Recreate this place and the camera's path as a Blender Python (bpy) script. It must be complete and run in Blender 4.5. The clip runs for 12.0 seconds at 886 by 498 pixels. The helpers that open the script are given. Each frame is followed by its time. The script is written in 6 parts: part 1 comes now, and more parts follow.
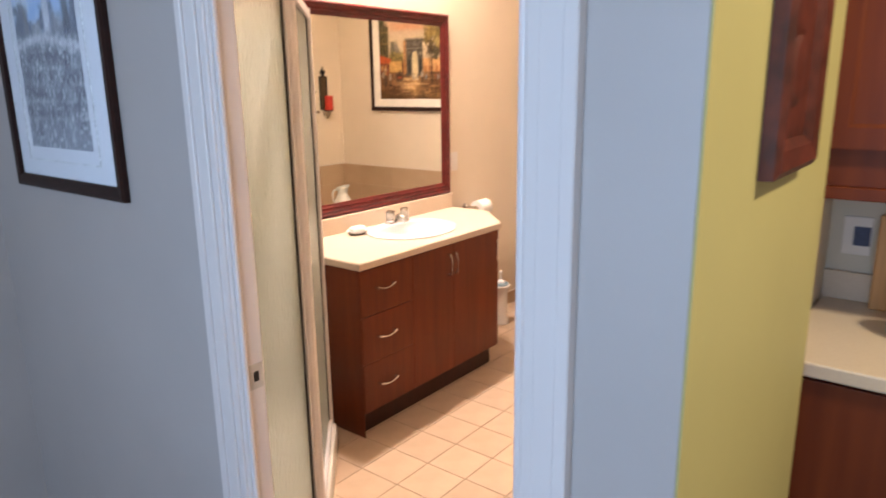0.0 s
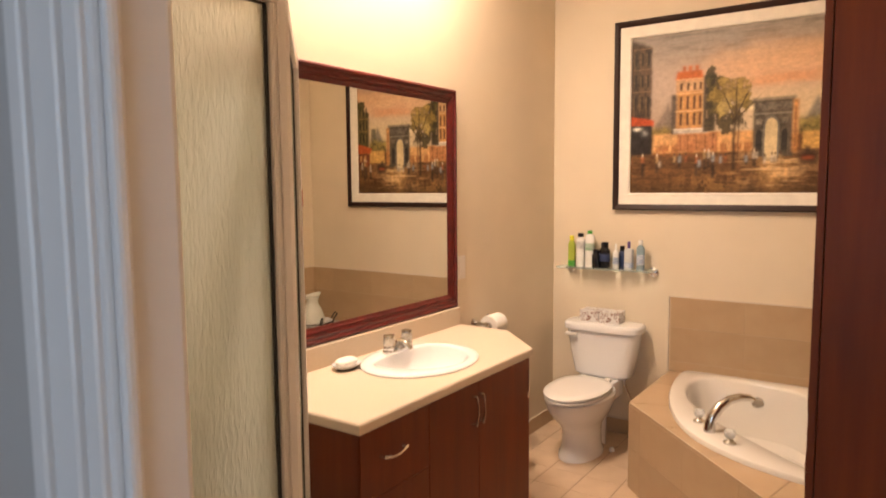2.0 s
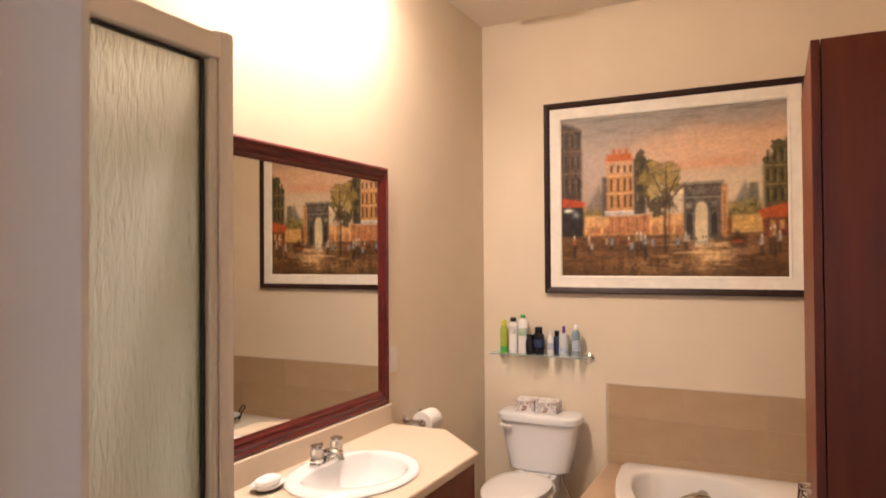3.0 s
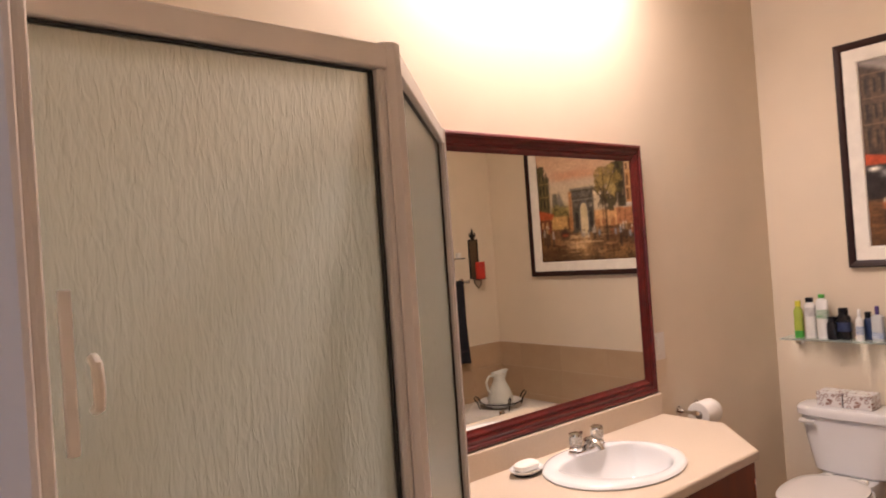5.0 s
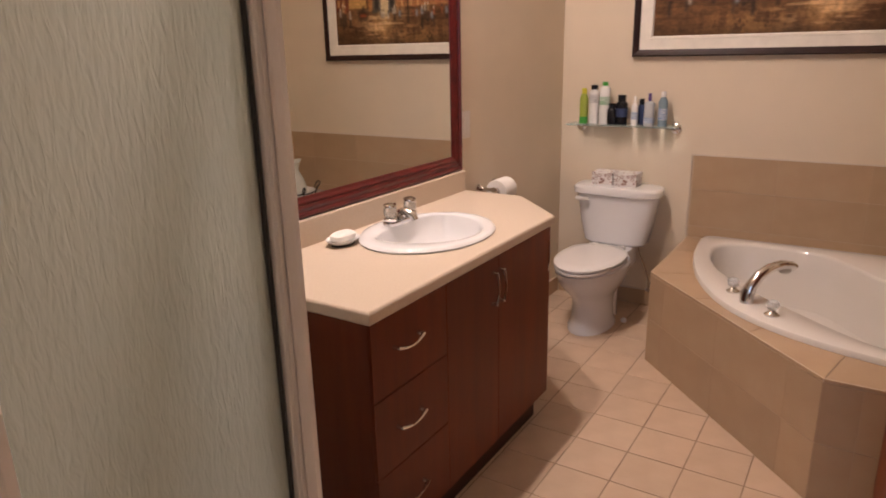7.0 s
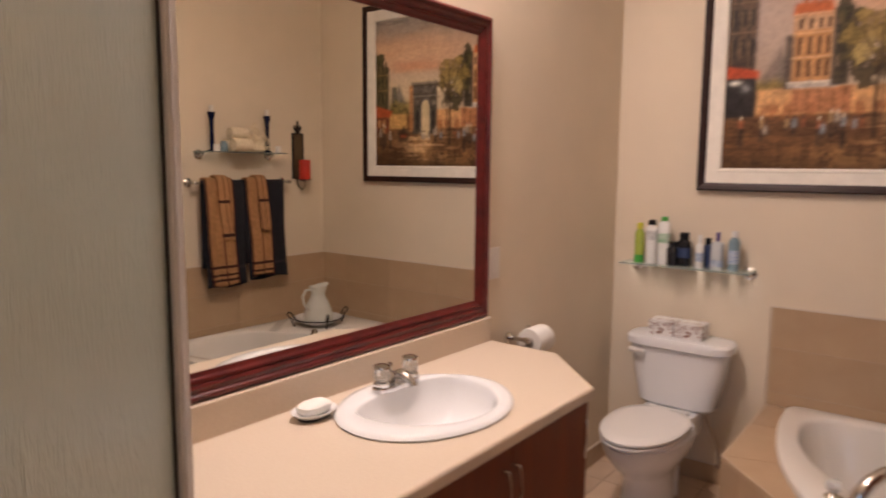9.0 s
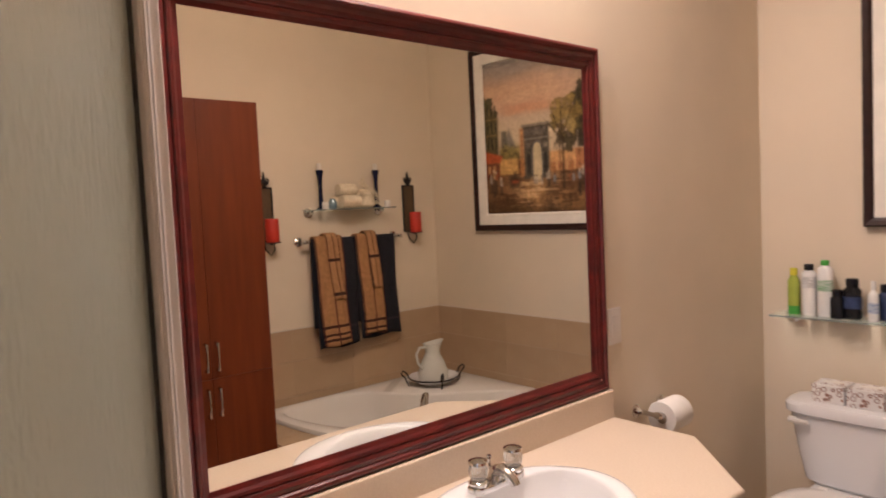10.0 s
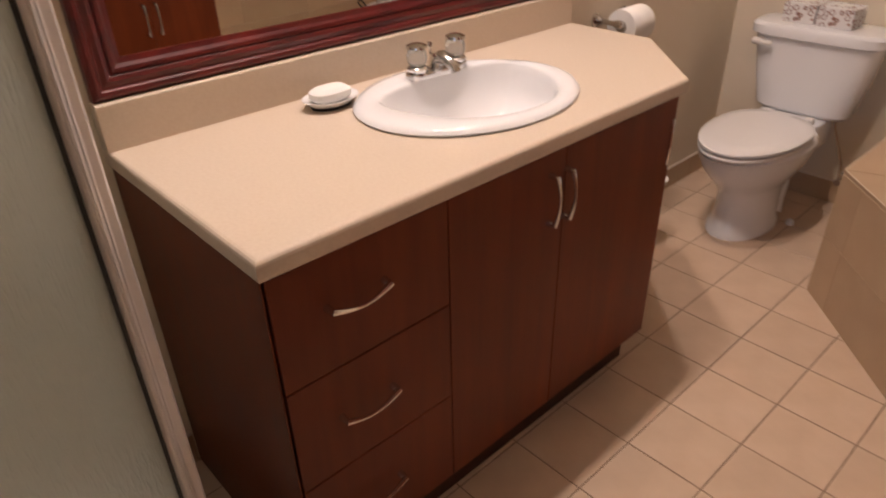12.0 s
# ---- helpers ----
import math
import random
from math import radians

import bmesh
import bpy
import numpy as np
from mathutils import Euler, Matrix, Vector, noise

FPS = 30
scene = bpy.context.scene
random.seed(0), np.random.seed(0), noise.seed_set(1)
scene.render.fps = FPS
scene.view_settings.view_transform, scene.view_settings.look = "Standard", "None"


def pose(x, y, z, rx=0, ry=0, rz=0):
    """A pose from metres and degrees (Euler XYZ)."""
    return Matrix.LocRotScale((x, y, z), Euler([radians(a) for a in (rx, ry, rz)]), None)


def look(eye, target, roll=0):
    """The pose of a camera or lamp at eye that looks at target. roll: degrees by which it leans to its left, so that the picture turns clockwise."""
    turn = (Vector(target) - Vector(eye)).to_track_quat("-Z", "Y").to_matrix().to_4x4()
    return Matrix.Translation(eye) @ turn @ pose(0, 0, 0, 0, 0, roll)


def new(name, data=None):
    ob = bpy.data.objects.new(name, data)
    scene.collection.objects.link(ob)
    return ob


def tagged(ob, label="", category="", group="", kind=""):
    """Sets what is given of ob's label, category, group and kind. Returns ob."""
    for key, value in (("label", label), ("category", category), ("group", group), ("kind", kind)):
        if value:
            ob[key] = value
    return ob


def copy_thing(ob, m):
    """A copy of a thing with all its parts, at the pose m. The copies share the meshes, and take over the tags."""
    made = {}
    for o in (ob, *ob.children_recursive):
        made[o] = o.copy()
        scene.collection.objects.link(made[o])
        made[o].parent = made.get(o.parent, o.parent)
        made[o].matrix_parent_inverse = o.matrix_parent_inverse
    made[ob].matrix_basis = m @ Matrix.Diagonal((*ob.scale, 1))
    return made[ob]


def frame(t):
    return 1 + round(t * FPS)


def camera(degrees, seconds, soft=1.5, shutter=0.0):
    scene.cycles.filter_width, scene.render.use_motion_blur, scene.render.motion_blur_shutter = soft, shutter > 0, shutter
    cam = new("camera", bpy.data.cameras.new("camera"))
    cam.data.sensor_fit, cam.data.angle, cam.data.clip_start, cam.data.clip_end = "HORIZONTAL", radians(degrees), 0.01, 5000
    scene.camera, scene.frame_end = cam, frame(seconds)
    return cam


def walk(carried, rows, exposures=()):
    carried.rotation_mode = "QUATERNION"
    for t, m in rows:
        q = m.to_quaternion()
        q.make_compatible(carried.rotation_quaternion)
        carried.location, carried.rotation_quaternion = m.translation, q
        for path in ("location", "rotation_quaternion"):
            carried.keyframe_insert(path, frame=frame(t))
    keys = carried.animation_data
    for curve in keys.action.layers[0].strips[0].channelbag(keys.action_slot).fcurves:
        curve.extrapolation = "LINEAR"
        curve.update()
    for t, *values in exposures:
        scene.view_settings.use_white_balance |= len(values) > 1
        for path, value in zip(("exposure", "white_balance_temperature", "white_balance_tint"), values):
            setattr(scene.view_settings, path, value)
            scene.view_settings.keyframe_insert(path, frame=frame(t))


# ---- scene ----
cam = camera(66.7, 12.0, soft=1.7, shutter=0.4)
PATH = [
    (0, (-4.499, -2.601, 1.582), (-2.975, -1.393, 1.113), -0.8),
    (0.2, (-4.43, -2.556, 1.552), (-2.973, -1.268, 1.085), -0.7),
    (0.5, (-4.302, -2.477, 1.476), (-2.993, -1.0, 1.152), 0.4),
    (0.7, (-4.25, -2.414, 1.47), (-3.048, -0.985, 1.116), 1.4),
    (1, (-4.176, -2.26, 1.45), (-2.852, -0.804, 1.097), 0.3),
    (1.5, (-4.1, -1.986, 1.486), (-2.542, -0.776, 1.155), -0.5),
    (2, (-3.95, -1.853, 1.533), (-2.391, -0.781, 1.356), -0.5),
    (2.2, (-3.898, -1.776, 1.566), (-2.318, -0.732, 1.406), -0.7),
    (2.5, (-3.842, -1.678, 1.547), (-2.102, -0.695, 1.448), -1),
    (3, (-3.791, -1.605, 1.583), (-2.089, -0.76, 1.611), -0.4),
    (3.3, (-3.762, -1.603, 1.604), (-2.079, -0.726, 1.696), -0.5),
    (3.5, (-3.762, -1.605, 1.598), (-2.025, -0.619, 1.715), -1),
    (3.7, (-3.734, -1.631, 1.6), (-2.146, -0.594, 1.717), -1.7),
    (5.3, (-3.674, -1.712, 1.567), (-2.506, -0.214, 1.543), -3.8),
    (5.5, (-3.694, -1.709, 1.54), (-2.439, -0.156, 1.427), -3.2),
    (5.8, (-3.653, -1.657, 1.538), (-2.407, -0.247, 1.273), -3.8),
    (6, (-3.659, -1.631, 1.493), (-2.266, -0.239, 1.141), -1.9),
    (6.3, (-3.654, -1.584, 1.487), (-2.236, -0.403, 1.036), -2.5),
    (6.5, (-3.666, -1.558, 1.456), (-2.114, -0.399, 0.954), -1.8),
    (7, (-3.683, -1.528, 1.442), (-2.069, -0.493, 0.873), -1.3),
    (7.2, (-3.664, -1.529, 1.441), (-2.106, -0.581, 0.906), -1),
    (8.8, (-3.25, -1.467, 1.481), (-1.678, -0.421, 1.262), 0.6),
    (9, (-3.185, -1.39, 1.477), (-1.62, -0.168, 1.235), 0.5),
    (9.5, (-3.073, -1.272, 1.525), (-1.597, 0.058, 1.298), -3),
    (10, (-2.923, -1.281, 1.525), (-1.615, 0.227, 1.407), -2.7),
    (10.2, (-2.85, -1.306, 1.516), (-1.637, 0.271, 1.319), -1.5),
    (10.5, (-2.772, -1.344, 1.49), (-1.695, 0.307, 1.154), -1.9),
    (11, (-2.758, -1.355, 1.408), (-1.702, 0.232, 0.804), -1.6),
    (11.5, (-2.807, -1.336, 1.346), (-1.77, 0.112, 0.437), -1.4),
    (12, (-2.841, -1.301, 1.319), (-1.696, -0.032, 0.28), -1.6),
]
# seconds, stops, kelvin, tint: the clip's camera starts bright and warm and settles darker
EXPOSURES = [(0, 1.03, 7000, 9), (0.5, 0.90, 7300, 10), (1.0, 0.70, 7900, 12), (1.5, 0.46, 8300, 9), (2.5, 0.28, 7800, 8), (3.5, 0.11, 6700, 11), (5.5, -0.09, 6600, 13), (7, -0.22, 6600, 13), (9, -0.28, 6500, 12), (10.5, -0.12, 6500, 11), (12, -0.27, 6500, 11)]
walk(cam, [(t, look(eye, target, roll)) for t, eye, target, roll in PATH], EXPOSURES)

# ---- light and exposure ----
world = bpy.data.worlds.new("sky")
scene.world = world
world.use_nodes = True
sky = world.node_tree.nodes.new("ShaderNodeTexSky")
sky.sky_type, sky.sun_disc, sky.sun_elevation, sky.sun_rotation = "NISHITA", False, radians(35), radians(200)
world.node_tree.links.new(sky.outputs["Color"], world.node_tree.nodes["Background"].inputs["Color"])
world.node_tree.nodes["Background"].inputs["Strength"].default_value = 0.05


def lamp(name, kind, m, energy, color, size=0.1, size_y=None, shape="DISK", spread=180):
    d = bpy.data.lights.new(name, kind)
    d.energy, d.color = energy, color
    d.shape, d.size = shape, size
    if size_y:
        d.size_y = size_y
    d.spread = radians(spread)
    o = new(name, d)
    o.matrix_world = m
    return o


# recessed ceiling lights of the bathroom: x, y, watts
LIGHTS = ((-1.50, -0.21, 14.0), (-2.11, -0.21, 17.0))
WARM = (0.96, 0.80, 0.75)
for lx, ly, lw in LIGHTS:
    lamp("recessed_lamp", "AREA", pose(lx, ly, 2.985), lw, WARM, 0.10, spread=150)
    bulb = bpy.data.lights.new("recessed_bulb", "POINT")
    bulb.energy, bulb.color, bulb.shadow_soft_size = lw * 1.1, WARM, 0.05
    new("recessed_bulb", bulb).location = (lx, ly, 2.90)
# bluish daylight for the hall, from a window added out of view
lamp("window_daylight", "AREA", look((-6.18, -2.6, 1.6), (-3.7, -2.3, 1.5)), 29.0, (0.42, 0.63, 1.0), 1.9, 1.5, "RECTANGLE")
# warm fill added on the kitchen side, out of view, without a fixture
lamp("kitchen_fill", "AREA", pose(-3.3, -3.6, 2.97), 27.0, (1.0, 0.86, 0.66), 0.3)


# ---- helpers for shapes ----
ORIG = {}


def part(name, bm, mat, parent, label="", smooth=False, kind=""):
    """Link a bmesh, made in world coordinates, as one mesh under a thing or a part."""
    o = Vector(ORIG[parent]) if parent is not None else Vector((0, 0, 0))
    me = bpy.data.meshes.new(name)
    bmesh.ops.translate(bm, verts=bm.verts, vec=-o)
    bm.to_mesh(me)
    bm.free()
    for m in (mat if isinstance(mat, (list, tuple)) else [mat]):
        me.materials.append(m)
    if smooth:
        for p in me.polygons:
            p.use_smooth = True
        me.set_sharp_from_angle(angle=radians(40))
    ob = new(name, me)
    if parent is not None:
        ob.parent = parent
    ORIG[ob] = tuple(o)
    return tagged(ob, label, kind=kind)


def thing(name, at, label, category, group=""):
    ob = new(name)
    ob.empty_display_size = 0.05
    ob.location = at
    ORIG[ob] = tuple(at)
    return tagged(ob, label, category, group)


def bevelled(bm, width, seg=2):
    if width > 0:
        bmesh.ops.bevel(bm, geom=list(bm.edges), offset=width, segments=seg, profile=0.5, affect="EDGES")
    return bm


def add_box(bm, lo, hi):
    v = [bm.verts.new((x, y, z)) for z in (lo[2], hi[2]) for x, y in ((lo[0], lo[1]), (hi[0], lo[1]), (hi[0], hi[1]), (lo[0], hi[1]))]
    for f in ((3, 2, 1, 0), (4, 5, 6, 7), (0, 1, 5, 4), (1, 2, 6, 5), (2, 3, 7, 6), (3, 0, 4, 7)):
        bm.faces.new([v[i] for i in f])
    return bm


def box(lo, hi, bev=0.0, seg=2):
    lo, hi = [min(a, b) for a, b in zip(lo, hi)], [max(a, b) for a, b in zip(lo, hi)]
    return bevelled(add_box(bmesh.new(), lo, hi), bev, seg)


def prism(pts, z0, z1, bev=0.0, seg=2):
    """An upright prism on a plan outline, counter-clockwise."""
    bm = bmesh.new()
    a = [bm.verts.new((x, y, z0)) for x, y in pts]
    b = [bm.verts.new((x, y, z1)) for x, y in pts]
    n = len(pts)
    bm.faces.new(a[::-1])
    bm.faces.new(b)
    for i in range(n):
        bm.faces.new((a[i], a[(i + 1) % n], b[(i + 1) % n], b[i]))
    bmesh.ops.recalc_face_normals(bm, faces=bm.faces)
    return bevelled(bm, bev, seg)


def lathe(c, profile, n=24, axis="z", sx=1.0, sy=1.0):
    """Turned body round an axis through c; profile: (radius, height) from below."""
    bm = bmesh.new()
    rings = []
    for r, h in profile:
        ring = []
        for i in range(n):
            a = 2 * math.pi * i / n
            u, w = r * sx * math.cos(a), r * sy * math.sin(a)
            p = {"z": (u, w, h), "x": (h, u, w), "y": (u, h, w)}[axis]
            ring.append(bm.verts.new((c[0] + p[0], c[1] + p[1], c[2] + p[2])))
        rings.append(ring)
    for a, b in zip(rings, rings[1:]):
        for i in range(n):
            bm.faces.new((a[i], a[(i + 1) % n], b[(i + 1) % n], b[i]))
    bm.faces.new(rings[0][::-1])
    bm.faces.new(rings[-1])
    bmesh.ops.recalc_face_normals(bm, faces=bm.faces)
    return bm


def loft(rings, cap0=True, cap1=True):
    bm = bmesh.new()
    vs = [[bm.verts.new(p) for p in r] for r in rings]
    n = len(vs[0])
    for a, b in zip(vs, vs[1:]):
        for i in range(n):
            bm.faces.new((a[i], a[(i + 1) % n], b[(i + 1) % n], b[i]))
    if cap0:
        bm.faces.new(vs[0][::-1])
    if cap1:
        bm.faces.new(vs[-1])
    bmesh.ops.recalc_face_normals(bm, faces=bm.faces)
    return bm


def tube(path, r, n=10):
    """A round bar along a path; r may be a list."""
    path = [Vector(p) for p in path]
    rs = r if isinstance(r, (list, tuple)) else [r] * len(path)
    rings = []
    ref = None
    for i, p in enumerate(path):
        d = (path[min(i + 1, len(path) - 1)] - path[max(i - 1, 0)]).normalized()
        if ref is None:
            ref = d.orthogonal().normalized()
        u = (ref - d * ref.dot(d)).normalized()
        w = d.cross(u)
        ref = u
        rings.append([p + rs[i] * (math.cos(2 * math.pi * k / n) * u + math.sin(2 * math.pi * k / n) * w) for k in range(n)])
    return loft(rings)


def join(*bms):
    """Joins bmeshes into the first."""
    out = bms[0]
    for b in bms[1:]:
        me = bpy.data.meshes.new("tmp")
        b.to_mesh(me)
        b.free()
        out.from_mesh(me)
        bpy.data.meshes.remove(me)
    return out


def slab_with_hole(out, hole, z0, z1):
    bm = bmesh.new()
    geo = []
    for z in (z1, z0):
        a = [bm.verts.new((x, y, z)) for x, y in out]
        h = [bm.verts.new((x, y, z)) for x, y in hole]
        e = [bm.edges.new((r[i], r[(i + 1) % len(r)])) for r in (a, h) for i in range(len(r))]
        bmesh.ops.triangle_fill(bm, edges=e, use_beauty=True)
        geo.append((a, h))
    for r1, r0 in zip(geo[0], geo[1]):
        for i in range(len(r1)):
            j = (i + 1) % len(r1)
            bm.faces.new((r1[i], r1[j], r0[j], r0[i]))
    bmesh.ops.recalc_face_normals(bm, faces=bm.faces)
    return bm


def oval(cx, cy, a, b, z, n=40, power=2.0):
    out = []
    for i in range(n):
        t = 2 * math.pi * i / n
        c, s = math.cos(t), math.sin(t)
        out.append((cx + a * math.copysign(abs(c) ** (2 / power), c), cy + b * math.copysign(abs(s) ** (2 / power), s), z))
    return out


def arc(p0, p1, bulge, n=9):
    """Points from p0 to p1, bowed out by the vector bulge."""
    p0, p1, bulge = Vector(p0), Vector(p1), Vector(bulge)
    return [p0.lerp(p1, i / (n - 1)) + bulge * math.sin(math.pi * i / (n - 1)) for i in range(n)]


# ---- materials ----
def mat(name, color, rough=0.5, metal=0.0, var=0.0, scale=8.0, bump=0.0, bscale=60.0, stretch=(1, 1, 1), color2=None,
        coat=0.0, trans=0.0, ior=1.45, emit=None, per=0.0, detail=4.0, spec=0.5, rvar=0.0):
    """Principled material: colour with noise of one size, finer noise as relief."""
    m = bpy.data.materials.new(name)
    m.use_nodes = True
    nt = m.node_tree
    b = nt.nodes["Principled BSDF"]
    b.inputs["Base Color"].default_value = (*color, 1)
    b.inputs["Roughness"].default_value = rough
    b.inputs["Metallic"].default_value = metal
    b.inputs["Coat Weight"].default_value = coat
    b.inputs["Coat Roughness"].default_value = 0.1
    b.inputs["Transmission Weight"].default_value = trans
    b.inputs["IOR"].default_value = ior
    b.inputs["Specular IOR Level"].default_value = spec
    L = nt.links.new
    tc = nt.nodes.new("ShaderNodeTexCoord")
    mp = nt.nodes.new("ShaderNodeMapping")
    mp.inputs["Scale"].default_value = stretch
    L(tc.outputs["Object"], mp.inputs["Vector"])
    if var > 0 or color2:
        n = nt.nodes.new("ShaderNodeTexNoise")
        n.inputs["Scale"].default_value = scale
        n.inputs["Detail"].default_value = detail
        L(mp.outputs["Vector"], n.inputs["Vector"])
        r = nt.nodes.new("ShaderNodeValToRGB")
        c2 = color2 or tuple(c * (1 - var) for c in color)
        c1 = color if color2 else tuple(min(1, c * (1 + var * 0.6)) for c in color)
        r.color_ramp.elements[0].position, r.color_ramp.elements[1].position = 0.3, 0.7
        r.color_ramp.elements[0].color, r.color_ramp.elements[1].color = (*c2, 1), (*c1, 1)
        L(n.outputs["Fac"], r.inputs["Fac"])
        out = r.outputs["Color"]
        if per > 0:
            oi = nt.nodes.new("ShaderNodeObjectInfo")
            hs = nt.nodes.new("ShaderNodeHueSaturation")
            mr = nt.nodes.new("ShaderNodeMapRange")
            mr.inputs["To Min"].default_value, mr.inputs["To Max"].default_value = 1 - per, 1 + per
            L(oi.outputs["Random"], mr.inputs["Value"])
            L(mr.outputs["Result"], hs.inputs["Value"])
            L(out, hs.inputs["Color"])
            out = hs.outputs["Color"]
        L(out, b.inputs["Base Color"])
        if rvar > 0:
            mr2 = nt.nodes.new("ShaderNodeMapRange")
            mr2.inputs["To Min"].default_value, mr2.inputs["To Max"].default_value = rough - rvar, rough + rvar
            L(n.outputs["Fac"], mr2.inputs["Value"])
            L(mr2.outputs["Result"], b.inputs["Roughness"])
    if bump > 0:
        n2 = nt.nodes.new("ShaderNodeTexNoise")
        n2.inputs["Scale"].default_value = bscale
        n2.inputs["Detail"].default_value = 3
        L(mp.outputs["Vector"], n2.inputs["Vector"])
        bp = nt.nodes.new("ShaderNodeBump")
        bp.inputs["Strength"].default_value = bump
        bp.inputs["Distance"].default_value = 0.002
        L(n2.outputs["Fac"], bp.inputs["Height"])
        L(bp.outputs["Normal"], b.inputs["Normal"])
    if emit:
        b.inputs["Emission Color"].default_value = (*emit[:3], 1)
        b.inputs["Emission Strength"].default_value = emit[3]
    return m


def wood(name, dark, light, rough=0.35, grain=(1.5, 1.5, 0.12), scale=18.0, coat=0.2):
    m = mat(name, light, rough, color2=dark, scale=scale, stretch=(grain[0] * 1.0, grain[1] * 1.0, grain[2]), bump=0.04, bscale=140, coat=coat,
            detail=6, rvar=0.05)
    nt = m.node_tree
    b = nt.nodes["Principled BSDF"]
    b.inputs["Specular IOR Level"].default_value = 0.35
    big = nt.nodes.new("ShaderNodeTexNoise")
    big.inputs["Scale"].default_value = 2.2
    tc = nt.nodes.new("ShaderNodeTexCoord")
    mp = nt.nodes.new("ShaderNodeMapping")
    mp.inputs["Scale"].default_value = (1, 1, 0.45)
    nt.links.new(tc.outputs["Object"], mp.inputs["Vector"])
    nt.links.new(mp.outputs["Vector"], big.inputs["Vector"])
    mr = nt.nodes.new("ShaderNodeMapRange")
    mr.inputs["From Min"].default_value, mr.inputs["From Max"].default_value = 0.3, 0.7
    mr.inputs["To Min"].default_value, mr.inputs["To Max"].default_value = 0.80, 1.10
    hs = nt.nodes.new("ShaderNodeHueSaturation")
    src = b.inputs["Base Color"].links[0].from_socket
    nt.links.new(big.outputs["Fac"], mr.inputs["Value"])
    nt.links.new(mr.outputs["Result"], hs.inputs["Value"])
    nt.links.new(src, hs.inputs["Color"])
    nt.links.new(hs.outputs["Color"], b.inputs["Base Color"])
    return m


M_WALL = mat("wall_paint_cream", (0.72, 0.62, 0.48), 0.62, var=0.04, scale=2.5, bump=0.10, bscale=220)
M_HALL = mat("wall_paint_grey", (0.50, 0.47, 0.45), 0.42, var=0.05, scale=2.0, bump=0.10, bscale=220)
M_YELLOW = mat("wall_paint_yellow", (0.50, 0.45, 0.19), 0.6, var=0.06, scale=2.0, bump=0.10, bscale=220)
M_KWALL = mat("wall_paint_kitchen", (0.60, 0.55, 0.45), 0.6, var=0.05, scale=2.0)
M_CEIL = mat("ceiling_paint", (0.80, 0.74, 0.66), 0.8, var=0.03, scale=3.0, bump=0.2, bscale=150)
M_TRIM = mat("trim_paint", (0.78, 0.74, 0.72), 0.3, var=0.03, scale=5.0, bump=0.05, bscale=60, stretch=(1, 1, 0.1))
M_HFLOOR = wood("hall_floor_wood", (0.12, 0.06, 0.03), (0.22, 0.12, 0.06))
M_WOOD = wood("vanity_wood", (0.118, 0.022, 0.0060), (0.165, 0.034, 0.0085), 0.46, coat=0.0)
# toe kicks only: same grain as M_WOOD, about a third of its brightness
M_WOODD = wood("darker_kick_wood", (0.03, 0.010, 0.005), (0.05, 0.015, 0.007), 0.5)
M_RED = mat("mahogany_red", (0.135, 0.013, 0.011), 0.34, color2=(0.062, 0.007, 0.008), scale=30, stretch=(0.5, 1, 1.0), bump=0.1, bscale=90, coat=0.12, detail=6)
M_REDC = mat("carved_red", (0.10, 0.02, 0.012), 0.45, var=0.5, scale=25, bump=0.6, bscale=40)
M_DARKF = mat("dark_frame_wood", (0.026, 0.008, 0.005), 0.42, var=0.3, scale=20, spec=0.35)
M_LINER = mat("linen_liner", (0.84, 0.80, 0.72), 0.7, var=0.06, scale=20, bump=0.3, bscale=500)
M_MAT = mat("card_mount", (0.62, 0.62, 0.64), 0.8, var=0.02, scale=10)
M_LAM = mat("beige_laminate", (0.64, 0.54, 0.43), 0.30, color2=(0.60, 0.495, 0.385), scale=160, bump=0.03, bscale=200, spec=0.4)
M_PORC = mat("porcelain", (0.80, 0.80, 0.80), 0.10, var=0.015, scale=4, coat=0.3)
M_SEAT = mat("toilet_seat_plastic", (0.78, 0.76, 0.73), 0.18, var=0.02, scale=4)
M_TUB = mat("tub_acrylic", (0.76, 0.73, 0.68), 0.14, var=0.02, scale=3, coat=0.2)
M_JUG = mat("jug_porcelain", (0.66, 0.66, 0.60), 0.2, var=0.05, scale=9)
M_SOAP = mat("soap", (0.84, 0.82, 0.78), 0.4, var=0.02, scale=12)
M_CHROME = mat("chrome", (0.70, 0.69, 0.68), 0.09, 1.0, var=0.05, scale=20)
M_ALU = mat("pale_aluminium", (0.72, 0.70, 0.70), 0.34, 0.2, var=0.04, scale=12, stretch=(1, 1, 0.05))
M_NICKEL = mat("satin_nickel", (0.60, 0.59, 0.56), 0.45, 0.4, var=0.05, scale=30)
M_ACRYL = mat("clear_acrylic", (0.92, 0.95, 0.95), 0.05, trans=0.75, ior=1.3)
M_CLEAR = mat("clear_glass", (1, 1, 1), 0.0, trans=1.0, ior=1.1)
M_SHELF = mat("shelf_glass", (0.82, 0.93, 0.88), 0.02, trans=0.85, ior=1.3)
M_MIRROR = mat("mirror_silver", (0.80, 0.80, 0.76), 0.0, 1.0)
M_BLACK = mat("black_rubber_and_hole_shade", (0.010, 0.010, 0.010), 0.6)
M_GASKET = mat("gasket", (0.012, 0.014, 0.014), 0.5)
M_IRON = mat("wrought_iron", (0.020, 0.016, 0.014), 0.55, 0.4, var=0.3, scale=40)
M_BRONZE = mat("bronze_mesh", (0.13, 0.085, 0.045), 0.6, 0.3, var=0.5, scale=260)
